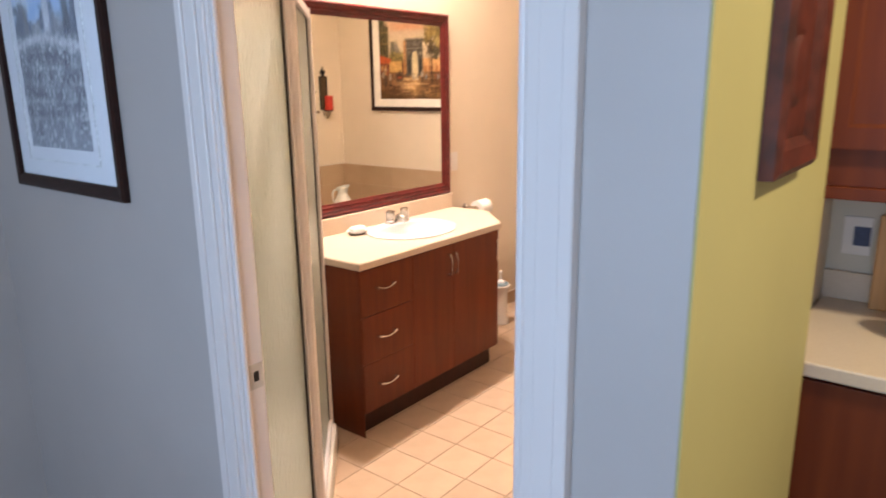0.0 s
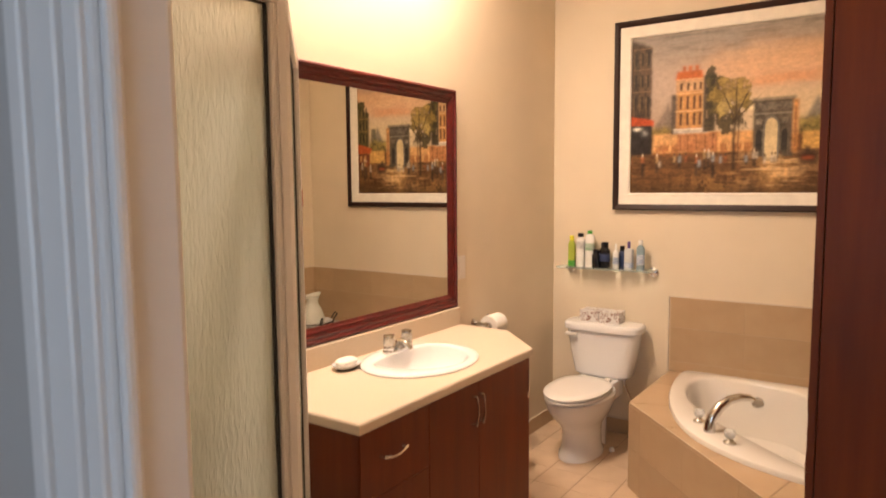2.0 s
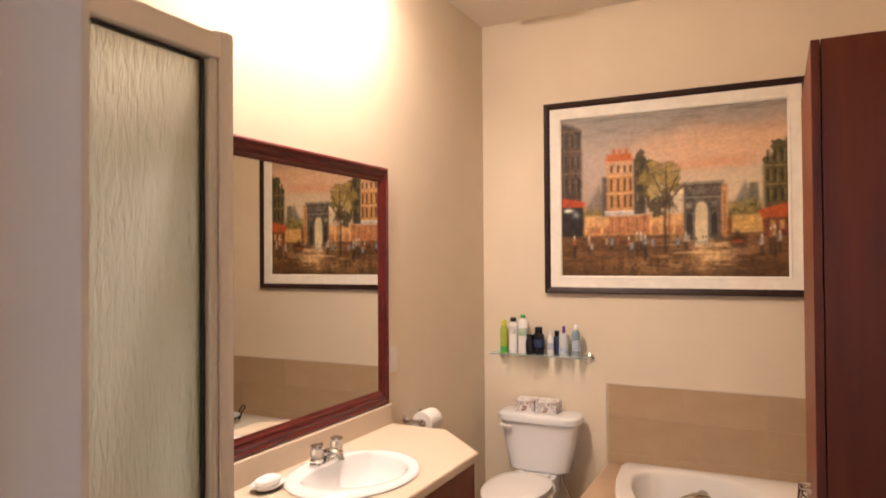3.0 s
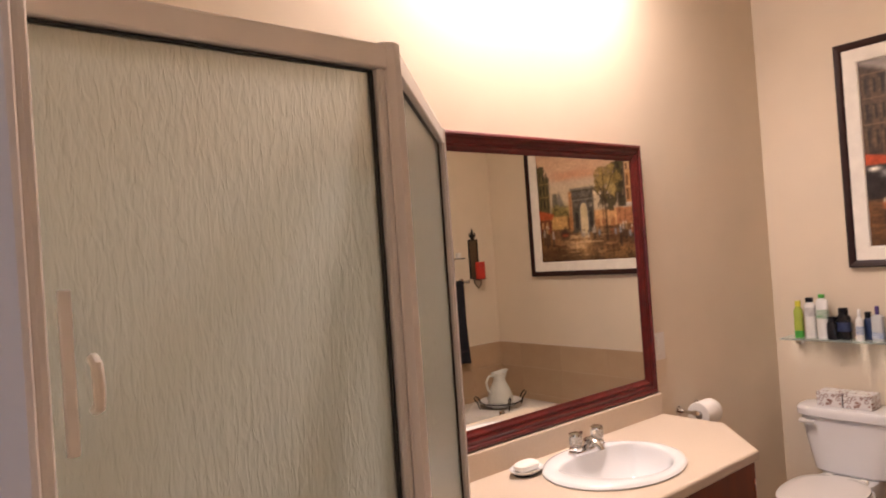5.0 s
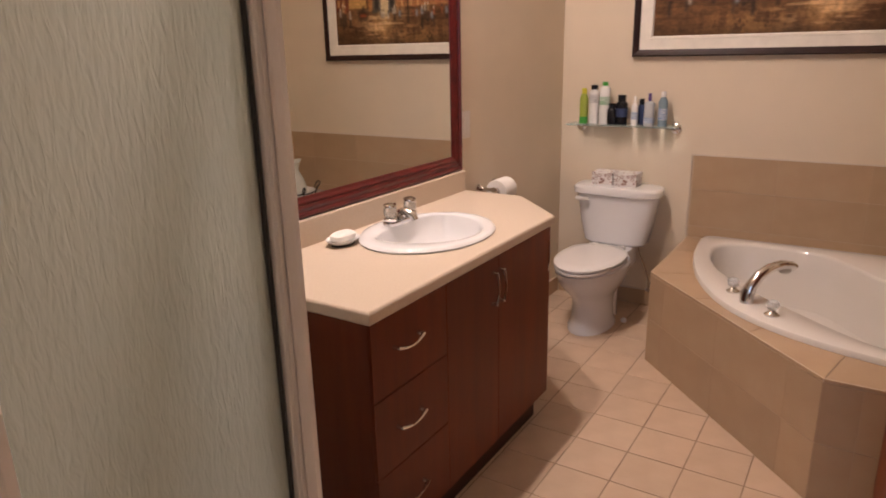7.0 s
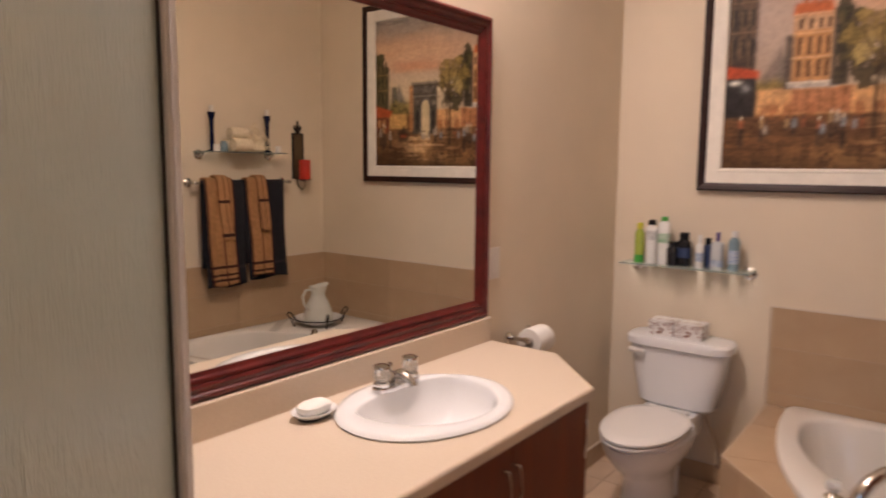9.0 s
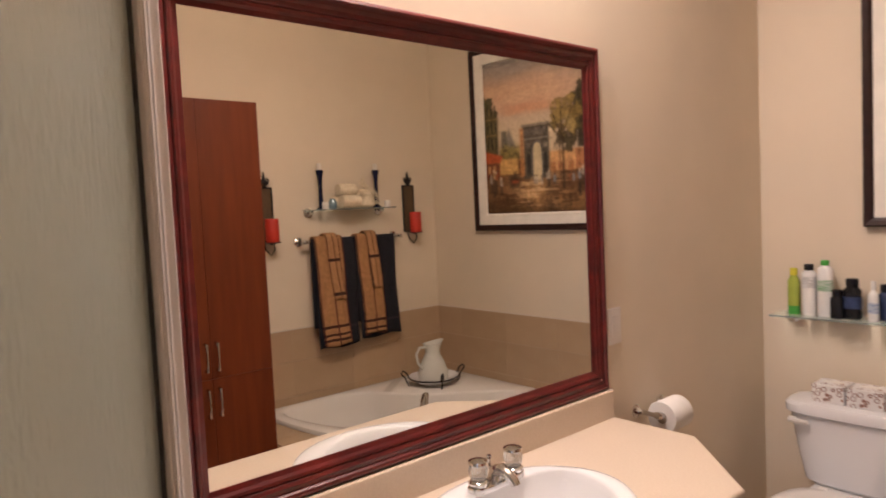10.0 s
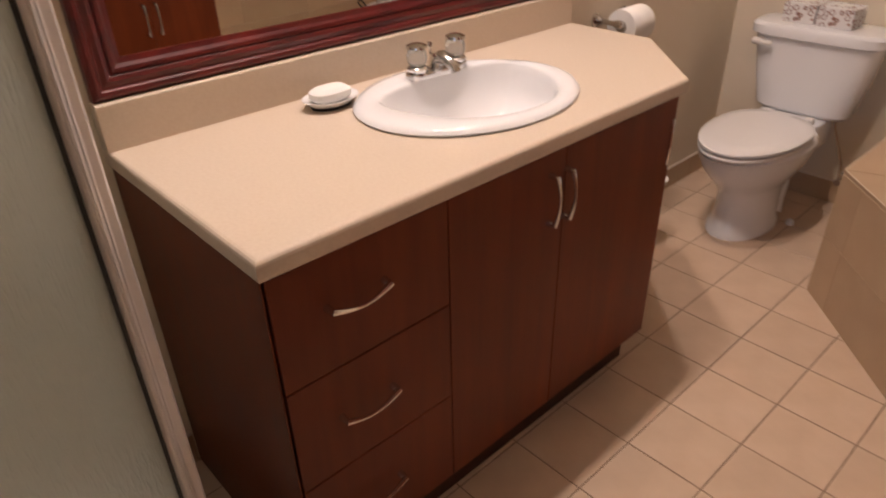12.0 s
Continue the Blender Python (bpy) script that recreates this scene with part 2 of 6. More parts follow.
M_REDWAX = mat("red_wax", (0.50, 0.030, 0.015), 0.5, var=0.15, scale=20)
M_WAX = mat("white_wax", (0.75, 0.72, 0.66), 0.5, var=0.03, scale=20)
M_NAVYG = mat("blue_glass", (0.008, 0.012, 0.042), 0.15, var=0.2, scale=10)
M_CREAM = mat("cream_terry", (0.74, 0.63, 0.46), 0.95, var=0.12, scale=60, bump=0.8, bscale=300)
M_PAPER = mat("tissue_paper", (0.82, 0.79, 0.74), 0.9, var=0.02, scale=30, bump=0.2, bscale=200)
M_CARD = mat("cardboard", (0.35, 0.30, 0.24), 0.8, var=0.1, scale=20)
M_PLATE = mat("white_plastic", (0.74, 0.70, 0.65), 0.35, var=0.02, scale=8)
M_LIME = mat("lime_liquid_bottle", (0.38, 0.46, 0.08), 0.15, var=0.1, scale=14)
M_YCAP = mat("yellow_cap", (0.62, 0.58, 0.05), 0.3)
M_GREEN = mat("green_plastic", (0.06, 0.34, 0.05), 0.3)
M_WHITEP = mat("white_bottle", (0.76, 0.75, 0.72), 0.25, var=0.03, scale=12)
M_BLACKP = mat("black_bottle", (0.012, 0.012, 0.015), 0.2, var=0.2, scale=12)
M_NAVYL = mat("navy_label", (0.03, 0.05, 0.12), 0.35, var=0.3, scale=60)
M_GREYP = mat("grey_white_bottle", (0.50, 0.52, 0.53), 0.25, var=0.05, scale=12)
M_BLUEP = mat("pale_blue_bottle", (0.30, 0.42, 0.48), 0.12, trans=0.3, var=0.08, scale=12)
M_PURP = mat("purple_nozzle", (0.10, 0.06, 0.20), 0.3)
M_GREYL = mat("grey_print", (0.35, 0.35, 0.35), 0.5, color2=(0.72, 0.72, 0.70), scale=160, stretch=(1, 0.25, 2))
M_PRINTG = mat("green_print", (0.10, 0.32, 0.12), 0.4, color2=(0.72, 0.73, 0.70), scale=120, stretch=(1, 0.25, 2))
M_PRINTB = mat("blue_print", (0.12, 0.22, 0.42), 0.4, color2=(0.66, 0.68, 0.70), scale=120, stretch=(1, 0.25, 2))
M_BOARD = mat("light_board", (0.50, 0.27, 0.11), 0.5, var=0.2, scale=16, stretch=(4, 4, 0.4))
M_TILE = mat("wall_tile_beige", (0.475, 0.340, 0.215), 0.32, color2=(0.435, 0.300, 0.185), scale=7, bump=0.06, bscale=90, per=0.05, detail=5)
M_FTILE = mat("floor_tile_beige", (0.63, 0.475, 0.34), 0.30, color2=(0.56, 0.41, 0.285), scale=9, bump=0.06, bscale=70, per=0.05, detail=5)
M_SLINING = mat("shower_lining", (0.72, 0.66, 0.55), 0.4, var=0.05, scale=5)
M_GROUT = mat("beige_grout", (0.55, 0.43, 0.31), 0.9, var=0.1, scale=60)
M_GROUTF = mat("brown_grout", (0.30, 0.205, 0.135), 0.9, var=0.25, scale=50)
M_CAULK = mat("white_sealant", (0.66, 0.58, 0.48), 0.5, var=0.05, scale=30)
M_LAMP = mat("lamp_lens", (0.9, 0.85, 0.75), 0.4, emit=(1.0, 0.80, 0.55, 12.0))


def frosted():
    """Rain-patterned glass: long wavy vertical ridges."""
    m = mat("rain_glass", (0.76, 0.79, 0.75), 0.18, trans=0.90, ior=1.35)
    nt = m.node_tree
    tc = nt.nodes.new("ShaderNodeTexCoord")
    mp = nt.nodes.new("ShaderNodeMapping")
    mp.inputs["Scale"].default_value = (1, 1, 0.24)
    n = nt.nodes.new("ShaderNodeTexNoise")
    n.inputs["Scale"].default_value = 135
    n.inputs["Detail"].default_value = 2
    n.inputs["Distortion"].default_value = 0.5
    bp = nt.nodes.new("ShaderNodeBump")
    bp.inputs["Strength"].default_value = 0.9
    bp.inputs["Distance"].default_value = 0.003
    nt.links.new(tc.outputs["Object"], mp.inputs["Vector"])
    nt.links.new(mp.outputs["Vector"], n.inputs["Vector"])
    nt.links.new(n.outputs["Fac"], bp.inputs["Height"])
    nt.links.new(bp.outputs["Normal"], nt.nodes["Principled BSDF"].inputs["Normal"])
    tl = nt.nodes.new("ShaderNodeBsdfTranslucent")
    tl.inputs["Color"].default_value = (0.58, 0.60, 0.56, 1)
    nt.links.new(bp.outputs["Normal"], tl.inputs["Normal"])
    mx = nt.nodes.new("ShaderNodeMixShader")
    mx.inputs["Fac"].default_value = 0.34
    nt.links.new(nt.nodes["Principled BSDF"].outputs[0], mx.inputs[1])
    nt.links.new(tl.outputs[0], mx.inputs[2])
    nt.links.new(mx.outputs[0], nt.nodes["Material Output"].inputs["Surface"])
    return m


M_FROST = frosted()


def painted():
    """Oil paint: colours of the sheet, with brush relief."""
    m = mat("oil_paint", (0.5, 0.5, 0.5), 0.5, spec=0.3, bump=0.4, bscale=110)
    nt = m.node_tree
    a = nt.nodes.new("ShaderNodeAttribute")
    a.attribute_name = "paint"
    nt.links.new(a.outputs["Color"], nt.nodes["Principled BSDF"].inputs["Base Color"])
    return m


M_CANVAS = painted()


def towel_mat(name, base, stripe, z_bands, ground=None):
    """Terry cloth with woven bands at given heights."""
    m = mat(name, base, 0.95, var=0.18, scale=45, bump=1.0, bscale=380)
    nt = m.node_tree
    b = nt.nodes["Principled BSDF"]
    src = b.inputs["Base Color"].links[0].from_socket
    g = nt.nodes.new("ShaderNodeNewGeometry")
    sp = nt.nodes.new("ShaderNodeSeparateXYZ")
    nt.links.new(g.outputs["Position"], sp.inputs[0])
    for z0, z1 in z_bands:
        c = nt.nodes.new("ShaderNodeMath")
        c.operation = "COMPARE"
        c.inputs[1].default_value, c.inputs[2].default_value = (z0 + z1) / 2, (z1 - z0) / 2
        nt.links.new(sp.outputs["Z"], c.inputs[0])
        mx = nt.nodes.new("ShaderNodeMix")
        mx.data_type = "RGBA"
        mx.inputs["B"].default_value = (*stripe, 1)
        nt.links.new(c.outputs[0], mx.inputs["Factor"])
        nt.links.new(src, mx.inputs["A"])
        src = mx.outputs["Result"]
    nt.links.new(src, b.inputs["Base Color"])
    return m


M_TNAVY = towel_mat("navy_terry", (0.014, 0.014, 0.020), (0.03, 0.025, 0.03), ((0.86, 0.875),))
M_BROWNT = mat("brown_terry", (0.10, 0.028, 0.018), 0.95, var=0.2, scale=45, bump=0.8, bscale=380)
M_TTAN = towel_mat("tan_terry", (0.42, 0.215, 0.09), (0.055, 0.02, 0.012), ((0.79, 0.806), (0.822, 0.836), (0.868, 0.885)))
M_THAND = towel_mat("tan_hand_terry", (0.44, 0.23, 0.10), (0.05, 0.02, 0.012), ((1.055, 1.075), (1.255, 1.272)))


def tissue():
    m = mat("tissue_box_print", (0.74, 0.72, 0.70), 0.5)
    nt = m.node_tree
    b = nt.nodes["Principled BSDF"]
    tc = nt.nodes.new("ShaderNodeTexCoord")
    v = nt.nodes.new("ShaderNodeTexVoronoi")
    v.inputs["Scale"].default_value = 44
    nt.links.new(tc.outputs["Object"], v.inputs["Vector"])
    r = nt.nodes.new("ShaderNodeValToRGB")
    e = r.color_ramp.elements
    e[0].position, e[0].color = 0.0, (0.70, 0.68, 0.66, 1)
    e[1].position, e[1].color = 1.0, (0.74, 0.72, 0.70, 1)
    for p, c in ((0.30, (0.72, 0.7, 0.68, 1)), (0.33, (0.16, 0.08, 0.07, 1)), (0.42, (0.38, 0.20, 0.14, 1)), (0.47, (0.73, 0.71, 0.69, 1))):
        x = e.new(p)
        x.color = c
    nt.links.new(v.outputs["Distance"], r.inputs["Fac"])
    nt.links.new(r.outputs["Color"], b.inputs["Base Color"])
    return m


M_TISSUE = tissue()


# ---- structure ----
H = 3.0             # bathroom ceiling
XD, XI = -3.69, -3.634   # hall face and bath face of the door wall
YB = -2.18          # face of the wall behind the tub
DL, DR, DH = -1.385, -2.105, 2.05


def wall(name, lo, hi, m, label=""):
    return tagged(part(name, box(lo, hi), m, None), label, "wall", kind="structure")


wall("wall_vanity", (-3.634, 0.0, 0), (0.15, 0.15, H), M_WALL, "cream painted wall with the framed mirror")
wall("wall_toilet", (0.0, YB - 0.17, 0), (0.15, 0.0, H), M_WALL, "cream painted wall behind the toilet")
wall("wall_towels", (-3.634, YB - 0.085, 0), (0.0, YB, H), [M_WALL], "cream painted wall with the towel rail")
# the door wall: a cream bathroom leaf and a grey hall leaf, with the door opening between
for nm, xa, xb, m, lab in (("wall_door_bath", -3.665, XI, M_WALL, "cream painted wall by the bathroom door"),
                           ("wall_door_hall", XD, -3.665, M_HALL, "grey painted hall wall round the bathroom door")):
    y1 = 0.0 if nm.endswith("bath") else 0.15
    y0 = YB if nm.endswith("bath") else -2.346
    b = add_box(bmesh.new(), (xa, DL + 0.02, 0), (xb, y1, H))
    add_box(b, (xa, y0, 0), (xb, DR - 0.02, H))
    add_box(b, (xa, DR - 0.02, DH + 0.02), (xb, DL + 0.02, H))
    tagged(part(nm, b, m, None), lab, "wall", kind="structure")
wall("wall_hall_end", (-6.2, -0.10, 0), (XD, 0.08, H), M_HALL, "grey painted hall wall at a right angle")
wall("wall_yellow", (XD, -2.350, 0), (-2.83, -2.3465, H), M_YELLOW, "yellow painted wall with a carved picture")
wall("wall_yellow_core", (-3.664, -2.346, 0), (-2.83, YB - 0.0855, H), M_KWALL, "plain core of the yellow wall")
# ceilings and far walls that close the place
tagged(part("ceiling", box((-3.665, YB - 0.17, H), (0.15, 0.15, H + 0.1)), M_CEIL, None), "white painted bathroom ceiling", "ceiling", kind="structure")
tagged(part("ceiling_hall", box((-6.2, -5.2, H), (-3.666, 0.15, H + 0.1)), M_CEIL, None), "white hall ceiling", "ceiling", kind="structure")
tagged(part("ceiling_kitchen", box((-3.665, -5.2, H), (-1.9, -2.351, H + 0.1)), M_CEIL, None), "white kitchen ceiling", "ceiling", kind="structure")
wall("wall_kitchen", (-2.1, -5.2, 0), (-1.95, -2.266, H), M_KWALL, "pale painted kitchen wall")
wall("wall_south", (-6.2, -5.35, 0), (-1.95, -5.2, H), M_HALL, "grey wall at the far end of the room")
b = add_box(bmesh.new(), (-6.35, -5.35, 0), (-6.2, 0.08, 0.8))
add_box(b, (-6.35, -5.35, 2.4), (-6.2, 0.08, H))
add_box(b, (-6.35, -5.35, 0.8), (-6.2, -3.6, 2.4))
add_box(b, (-6.35, -1.6, 0.8), (-6.2, 0.08, 2.4))
tagged(part("wall_west", b, M_HALL, None), "grey wall with the added window, out of view", "wall", kind="structure")
tagged(part("floor_hall", box((-6.35, -5.35, -0.1), (-3.690, 0.15, 0.0)), M_HFLOOR, None), "wooden hall floor", "floor", kind="structure")
tagged(part("floor_kitchen", box((-3.690, -5.35, -0.1), (-1.95, -2.352, 0.0)), M_HFLOOR, None), "wooden kitchen floor", "floor", kind="structure")

# window added in the hall's far wall, unseen, placed to light the door jamb
win = thing("window_1", (-6.275, -2.6, 0.8), "wide white-framed window with clear panes, added out of view", "window")
for lo, hi in (((-6.31, -3.6, 0.8), (-6.24, -3.54, 2.4)), ((-6.31, -1.66, 0.8), (-6.24, -1.6, 2.4)), ((-6.31, -2.63, 0.86), (-6.24, -2.57, 2.34)),
               ((-6.31, -3.54, 0.8), (-6.24, -1.66, 0.86)), ((-6.31, -3.54, 2.34), (-6.24, -1.66, 2.4))):
    part("window_frame", box(lo, hi, 0.004, 1), M_TRIM, win)
for ya, yb in ((-3.54, -2.63), (-2.57, -1.66)):
    part("pane", box((-6.28, ya, 0.86), (-6.274, yb, 2.34)), M_CLEAR, win).visible_shadow = False
win["kind"] = "structure"

# trims of the door opening
trim = []


def casing(name, lo, hi, label="white painted door trim"):
    return tagged(part(name, box(lo, hi, 0.004, 2), M_TRIM, None), label, "trim", kind="structure")


def moulded(y_in, side):
    """Stepped casing on the hall face; side +1 runs to +y."""
    b = bmesh.new()
    for a, c, t in ((0.0, 0.022, 0.010), (0.022, 0.060, 0.016), (0.060, 0.082, 0.022)):
        ya, yb = y_in + side * a, y_in + side * c
        add_box(b, (XD - t, min(ya, yb), 0), (XD, max(ya, yb), DH + a))
    return b


tagged(part("trim_strike_side", bevelled(moulded(DL + 0.008, 1), 0.002, 1), M_TRIM, None), "white moulded door casing", "trim", kind="structure")
tagged(part("trim_hinge_side", bevelled(moulded(DR - 0.008, -1), 0.002, 1), M_TRIM, None), "white moulded door casing", "trim", kind="structure")
casing("trim_head", (XD - 0.018, DR - 0.09, DH + 0.0), (XD - 0.0005, DL + 0.09, DH + 0.08))
casing("trim_jamb_strike", (XD - 0.004, DL, 0), (XI + 0.003, DL + 0.02, DH))
casing("trim_jamb_hinge", (XD - 0.004, DR - 0.02, 0), (XI + 0.003, DR, DH))
casing("trim_jamb_head", (XD - 0.004, DR - 0.02, DH), (XI + 0.003, DL + 0.02, DH + 0.02))
casing("trim_stop_strike", (-3.690, DL - 0.012, 0), (-3.678, DL, DH - 0.012))
casing("trim_stop_hinge", (-3.690, DR, 0), (-3.678, DR + 0.012, DH - 0.012))
casing("trim_bath_strike", (XI, DL + 0.008, 0), (XI + 0.010, DL + 0.085, DH + 0.08))
casing("trim_bath_hinge", (XI, YB + 0.001, 0), (XI + 0.010, DR - 0.008, DH + 0.08))
casing("baseboard_hall", (XD - 0.014, DL + 0.092, 0), (XD, -0.1005, 0.1), "white hall baseboard")
casing("baseboard_hall_end", (-6.2, -0.114, 0), (XD - 0.015, -0.10, 0.1), "white hall baseboard")
casing("baseboard_hinge", (XD - 0.014, -2.35, 0), (XD, DR - 0.092, 0.1), "white hall baseboard")
casing("baseboard_yellow", (XD - 0.014, -2.364, 0), (-2.83, -2.3505, 0.1), "white baseboard of the yellow wall")

strike = thing("strike_plate", (-3.648, DL, 0.924), "small satin nickel strike plate let into the door jamb", "strike plate")
b = bmesh.new()
for lo, hi in (((-3.672, DL - 0.0015, 0.920), (-3.6355, DL + 0.001, 0.937)), ((-3.672, DL - 0.0015, 0.962), (-3.6355, DL + 0.001, 0.980)),
               ((-3.672, DL - 0.0015, 0.937), (-3.661, DL + 0.001, 0.962)), ((-3.646, DL - 0.0015, 0.937), (-3.6355, DL + 0.001, 0.962))):
    add_box(b, lo, hi)
part("plate", b, M_NICKEL, strike)
# solid black piece: the shade inside the latch hole is put into its colour
part("latch_hole", box((-3.661, DL - 0.0006, 0.937), (-3.646, DL + 0.001, 0.962)), M_BLACK, strike)

# ---- vanity ----
van = thing("vanity_cabinet", (-1.9, -0.28, 0.0), "reddish-brown wooden vanity with drawers and doors under the countertop", "cabinet")
VT = 0.803
body = [(-2.508, -0.004), (-2.508, -0.535), (-1.415, -0.535), (-1.172, -0.302), (-1.172, -0.004)]
part("body", slab_with_hole(body, [(x, y) for x, y, z in oval(-1.835, -0.285, 0.262, 0.205, 0, 48)], 0.115, VT), M_WOOD, van)
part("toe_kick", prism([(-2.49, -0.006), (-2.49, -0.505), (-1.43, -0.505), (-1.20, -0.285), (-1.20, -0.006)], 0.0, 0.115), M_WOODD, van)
part("side_panel", box((-2.512, -0.553, 0.0), (-2.5095, -0.004, VT), 0.0006, 1), M_WOOD, van)
FY = -0.5375


def handle(p0, p1, out, parent, drop):
    d = Vector(out)
    a, c = Vector(p0), Vector(p1)
    pts = [a, a + d * 0.45] + [q for q in arc(a + d * 0.8, c + d * 0.8, Vector(drop), 9)] + [c + d * 0.45, c]
    rr = [0.0078, 0.0066] + [0.0064 - 0.0032 * math.sin(math.pi * i / 8) for i in range(9)] + [0.0066, 0.0078]
    return part("handle", tube(pts, rr, 8), M_CHROME, parent, "bowed polished metal handle", smooth=True)


for z0, z1, zh in ((0.5832, VT - 0.004, 0.697), (0.3572, 0.5808, 0.466), (0.119, 0.3548, 0.233)):
    d = part("drawer_front", box((-2.505, -0.555, z0), (-2.1552, FY, z1), 0.0012, 1), M_WOOD, van)
    handle((-2.412, -0.555, zh + 0.010), (-2.300, -0.555, zh + 0.010), (0, -0.022, 0), d, (0, -0.006, -0.010))
for x0, x1, xh in ((-2.1528, -1.8318, -1.856), (-1.8298, -1.418, -1.808)):
    d = part("door", box((x0, -0.555, 0.119), (x1, FY, VT - 0.004), 0.0012, 1), M_WOOD, van)
    handle((xh - 0.022, -0.555, 0.645), (xh - 0.022, -0.555, 0.752), (0, -0.022, 0), d, (0.004, -0.008, 0))
# angled corner door
dirn = Vector((1.172 - 1.415, 0.535 - 0.302, 0)).normalized() * -1
nrm = Vector((dirn.y, -dirn.x, 0)).normalized()
p0 = Vector((-1.412, -0.537, 0)) + nrm * 0.003
p1 = Vector((-1.175, -0.308, 0)) + nrm * 0.003
q = [p0, p0 + nrm * 0.017, p1 + nrm * 0.017, p1]
cd = part("door", prism([(v.x, v.y) for v in q], 0.119, VT - 0.004, 0.002), M_WOOD, van)
hp = p0.lerp(p1, 0.10) + nrm * 0.017
handle((hp.x, hp.y, 0.632), (hp.x, hp.y, 0.742), tuple(nrm * 0.042), cd, tuple(nrm * 0.008))

# countertop with a rounded front edge and a hole for the basin
SC, SA, SB = (-1.835, -0.285), 0.270, 0.216
outer = [(-2.518, -0.001), (-2.518, -0.566), (-1.403, -0.566), (-1.153, -0.312), (-1.153, -0.001)]
ct = thing("countertop", (-1.9, -0.3, VT), "beige laminate countertop with a backsplash on the vanity", "countertop")


hole = [(x, y) for x, y, z in oval(SC[0], SC[1] - 0.0, SA - 0.02, SB - 0.02, 0, 48)]
bm = slab_with_hole(outer, hole, VT, 0.840)
rim = [e for e in bm.edges if len(e.link_faces) == 2 and abs(e.calc_face_angle(0)) > 0.6 and
       all((v.co.x < SC[0] - SA or v.co.x > SC[0] + SA or v.co.y < -0.55) and v.co.y < -0.05 or abs(v.co.x + 2.518) < 0.001 for v in e.verts)
       and min(v.co.y for v in e.verts) < -0.3 and abs(e.verts[0].co.z - e.verts[1].co.z) < 0.001]
bmesh.ops.bevel(bm, geom=rim, offset=0.009, segments=3, profile=0.5, affect="EDGES")
part("slab", bm, M_LAM, ct)
bs = box((-2.518, -0.033, 0.8402), (-1.153, -0.001, 0.930))
bevelled_edges = [e for e in bs.edges if all(v.co.z > 0.92 and v.co.y < -0.02 for v in e.verts)]
bmesh.ops.bevel(bs, geom=bevelled_edges, offset=0.006, segments=3, profile=0.5, affect="EDGES")
part("backsplash", bs, M_LAM, ct)

# basin
sink = thing("washbasin", (SC[0], SC[1], 0.84), "white oval porcelain drop-in washbasin in the countertop", "washbasin")
ic = (-1.812, -0.238)


def dshape(k, z, dy=0.0, n=48):
    """Basin opening: nearly straight at the back, round at the front; k scales it."""
    out = []
    for i in range(n):
        t = 2 * math.pi * i / n
        c, q5 = math.cos(t), math.sin(t)
        pw, b3 = (3.0, 0.082) if q5 > 0 else (2.0, 0.219)
        out.append((ic[0] + 0.211 * k * math.copysign(abs(c) ** (2 / (2.3 if q5 > 0 else 2.0)), c), ic[1] + dy + b3 * k * math.copysign(abs(q5) ** (2 / pw), q5), z))
    return out


rings = [oval(SC[0], SC[1], SA - 0.03, SB - 0.03, 0.825, 48), oval(SC[0], SC[1], SA - 0.004, SB - 0.004, 0.8405, 48), oval(SC[0], SC[1], SA, SB, 0.8455, 48),
         oval(SC[0], SC[1], SA - 0.006, SB - 0.006, 0.853, 48), oval(SC[0], SC[1] - 0.002, SA - 0.018, SB - 0.018, 0.856, 48),
         dshape(1.04, 0.8545), dshape(1.005, 0.852), dshape(0.985, 0.846), dshape(0.965, 0.832), dshape(0.92, 0.795, -0.004), dshape(0.82, 0.755, -0.012), dshape(0.62, 0.722, -0.022), dshape(0.36, 0.706, -0.034),
         oval(ic[0], ic[1] - 0.05, 0.024, 0.024, 0.700, 48)]
sb = part("basin", loft(rings, False, True), M_PORC, sink, smooth=True)
part("drain", lathe((ic[0], ic[1] - 0.05, 0.7005), [(0.022, 0), (0.022, 0.002), (0.016, 0.003), (0.015, 0.001)], 20), M_CHROME, sink, smooth=True)
# overflow holes are black discs, coloured like the shade inside them
b = bmesh.new()
for k in (-1, 0, 1):
    c = lathe((ic[0] + k * 0.022, ic[1] - 0.1985, 0.815), [(0.0065, -0.002), (0.0065, 0.004)], 12, "y")
    join(b, c)
part("overflow_holes", b, M_BLACK, sink)

# basin tap: base, two clear handles, spout
tap = thing("basin_faucet", (-1.80, -0.105, 0.856), "chrome basin faucet with two clear acrylic knobs", "faucet")
part("base", prism([(x, y) for x, y, z in oval(-1.80, -0.108, 0.083, 0.027, 0, 28, 3.0)], 0.8555, 0.872, 0.004), M_CHROME, tap, smooth=True)
for sx in (-1, 1):
    cx = -1.80 + sx * 0.056
    k = part("knob", lathe((cx, -0.108, 0.8722), [(0.022, 0), (0.024, 0.008), (0.019, 0.014), (0.017, 0.0145)], 20), M_CHROME, tap, smooth=True)
    part("knob_grip", lathe((cx, -0.108, 0.888), [(0.017, 0), (0.021, 0.006), (0.0225, 0.022), (0.020, 0.034), (0.018, 0.036)], 8), M_ACRYL, k, "clear acrylic grip")
    part("knob_cap", lathe((cx, -0.108, 0.925), [(0.018, 0), (0.023, 0.003), (0.022, 0.009), (0.012, 0.014), (0.004, 0.015)], 20), M_CHROME, k, smooth=True)
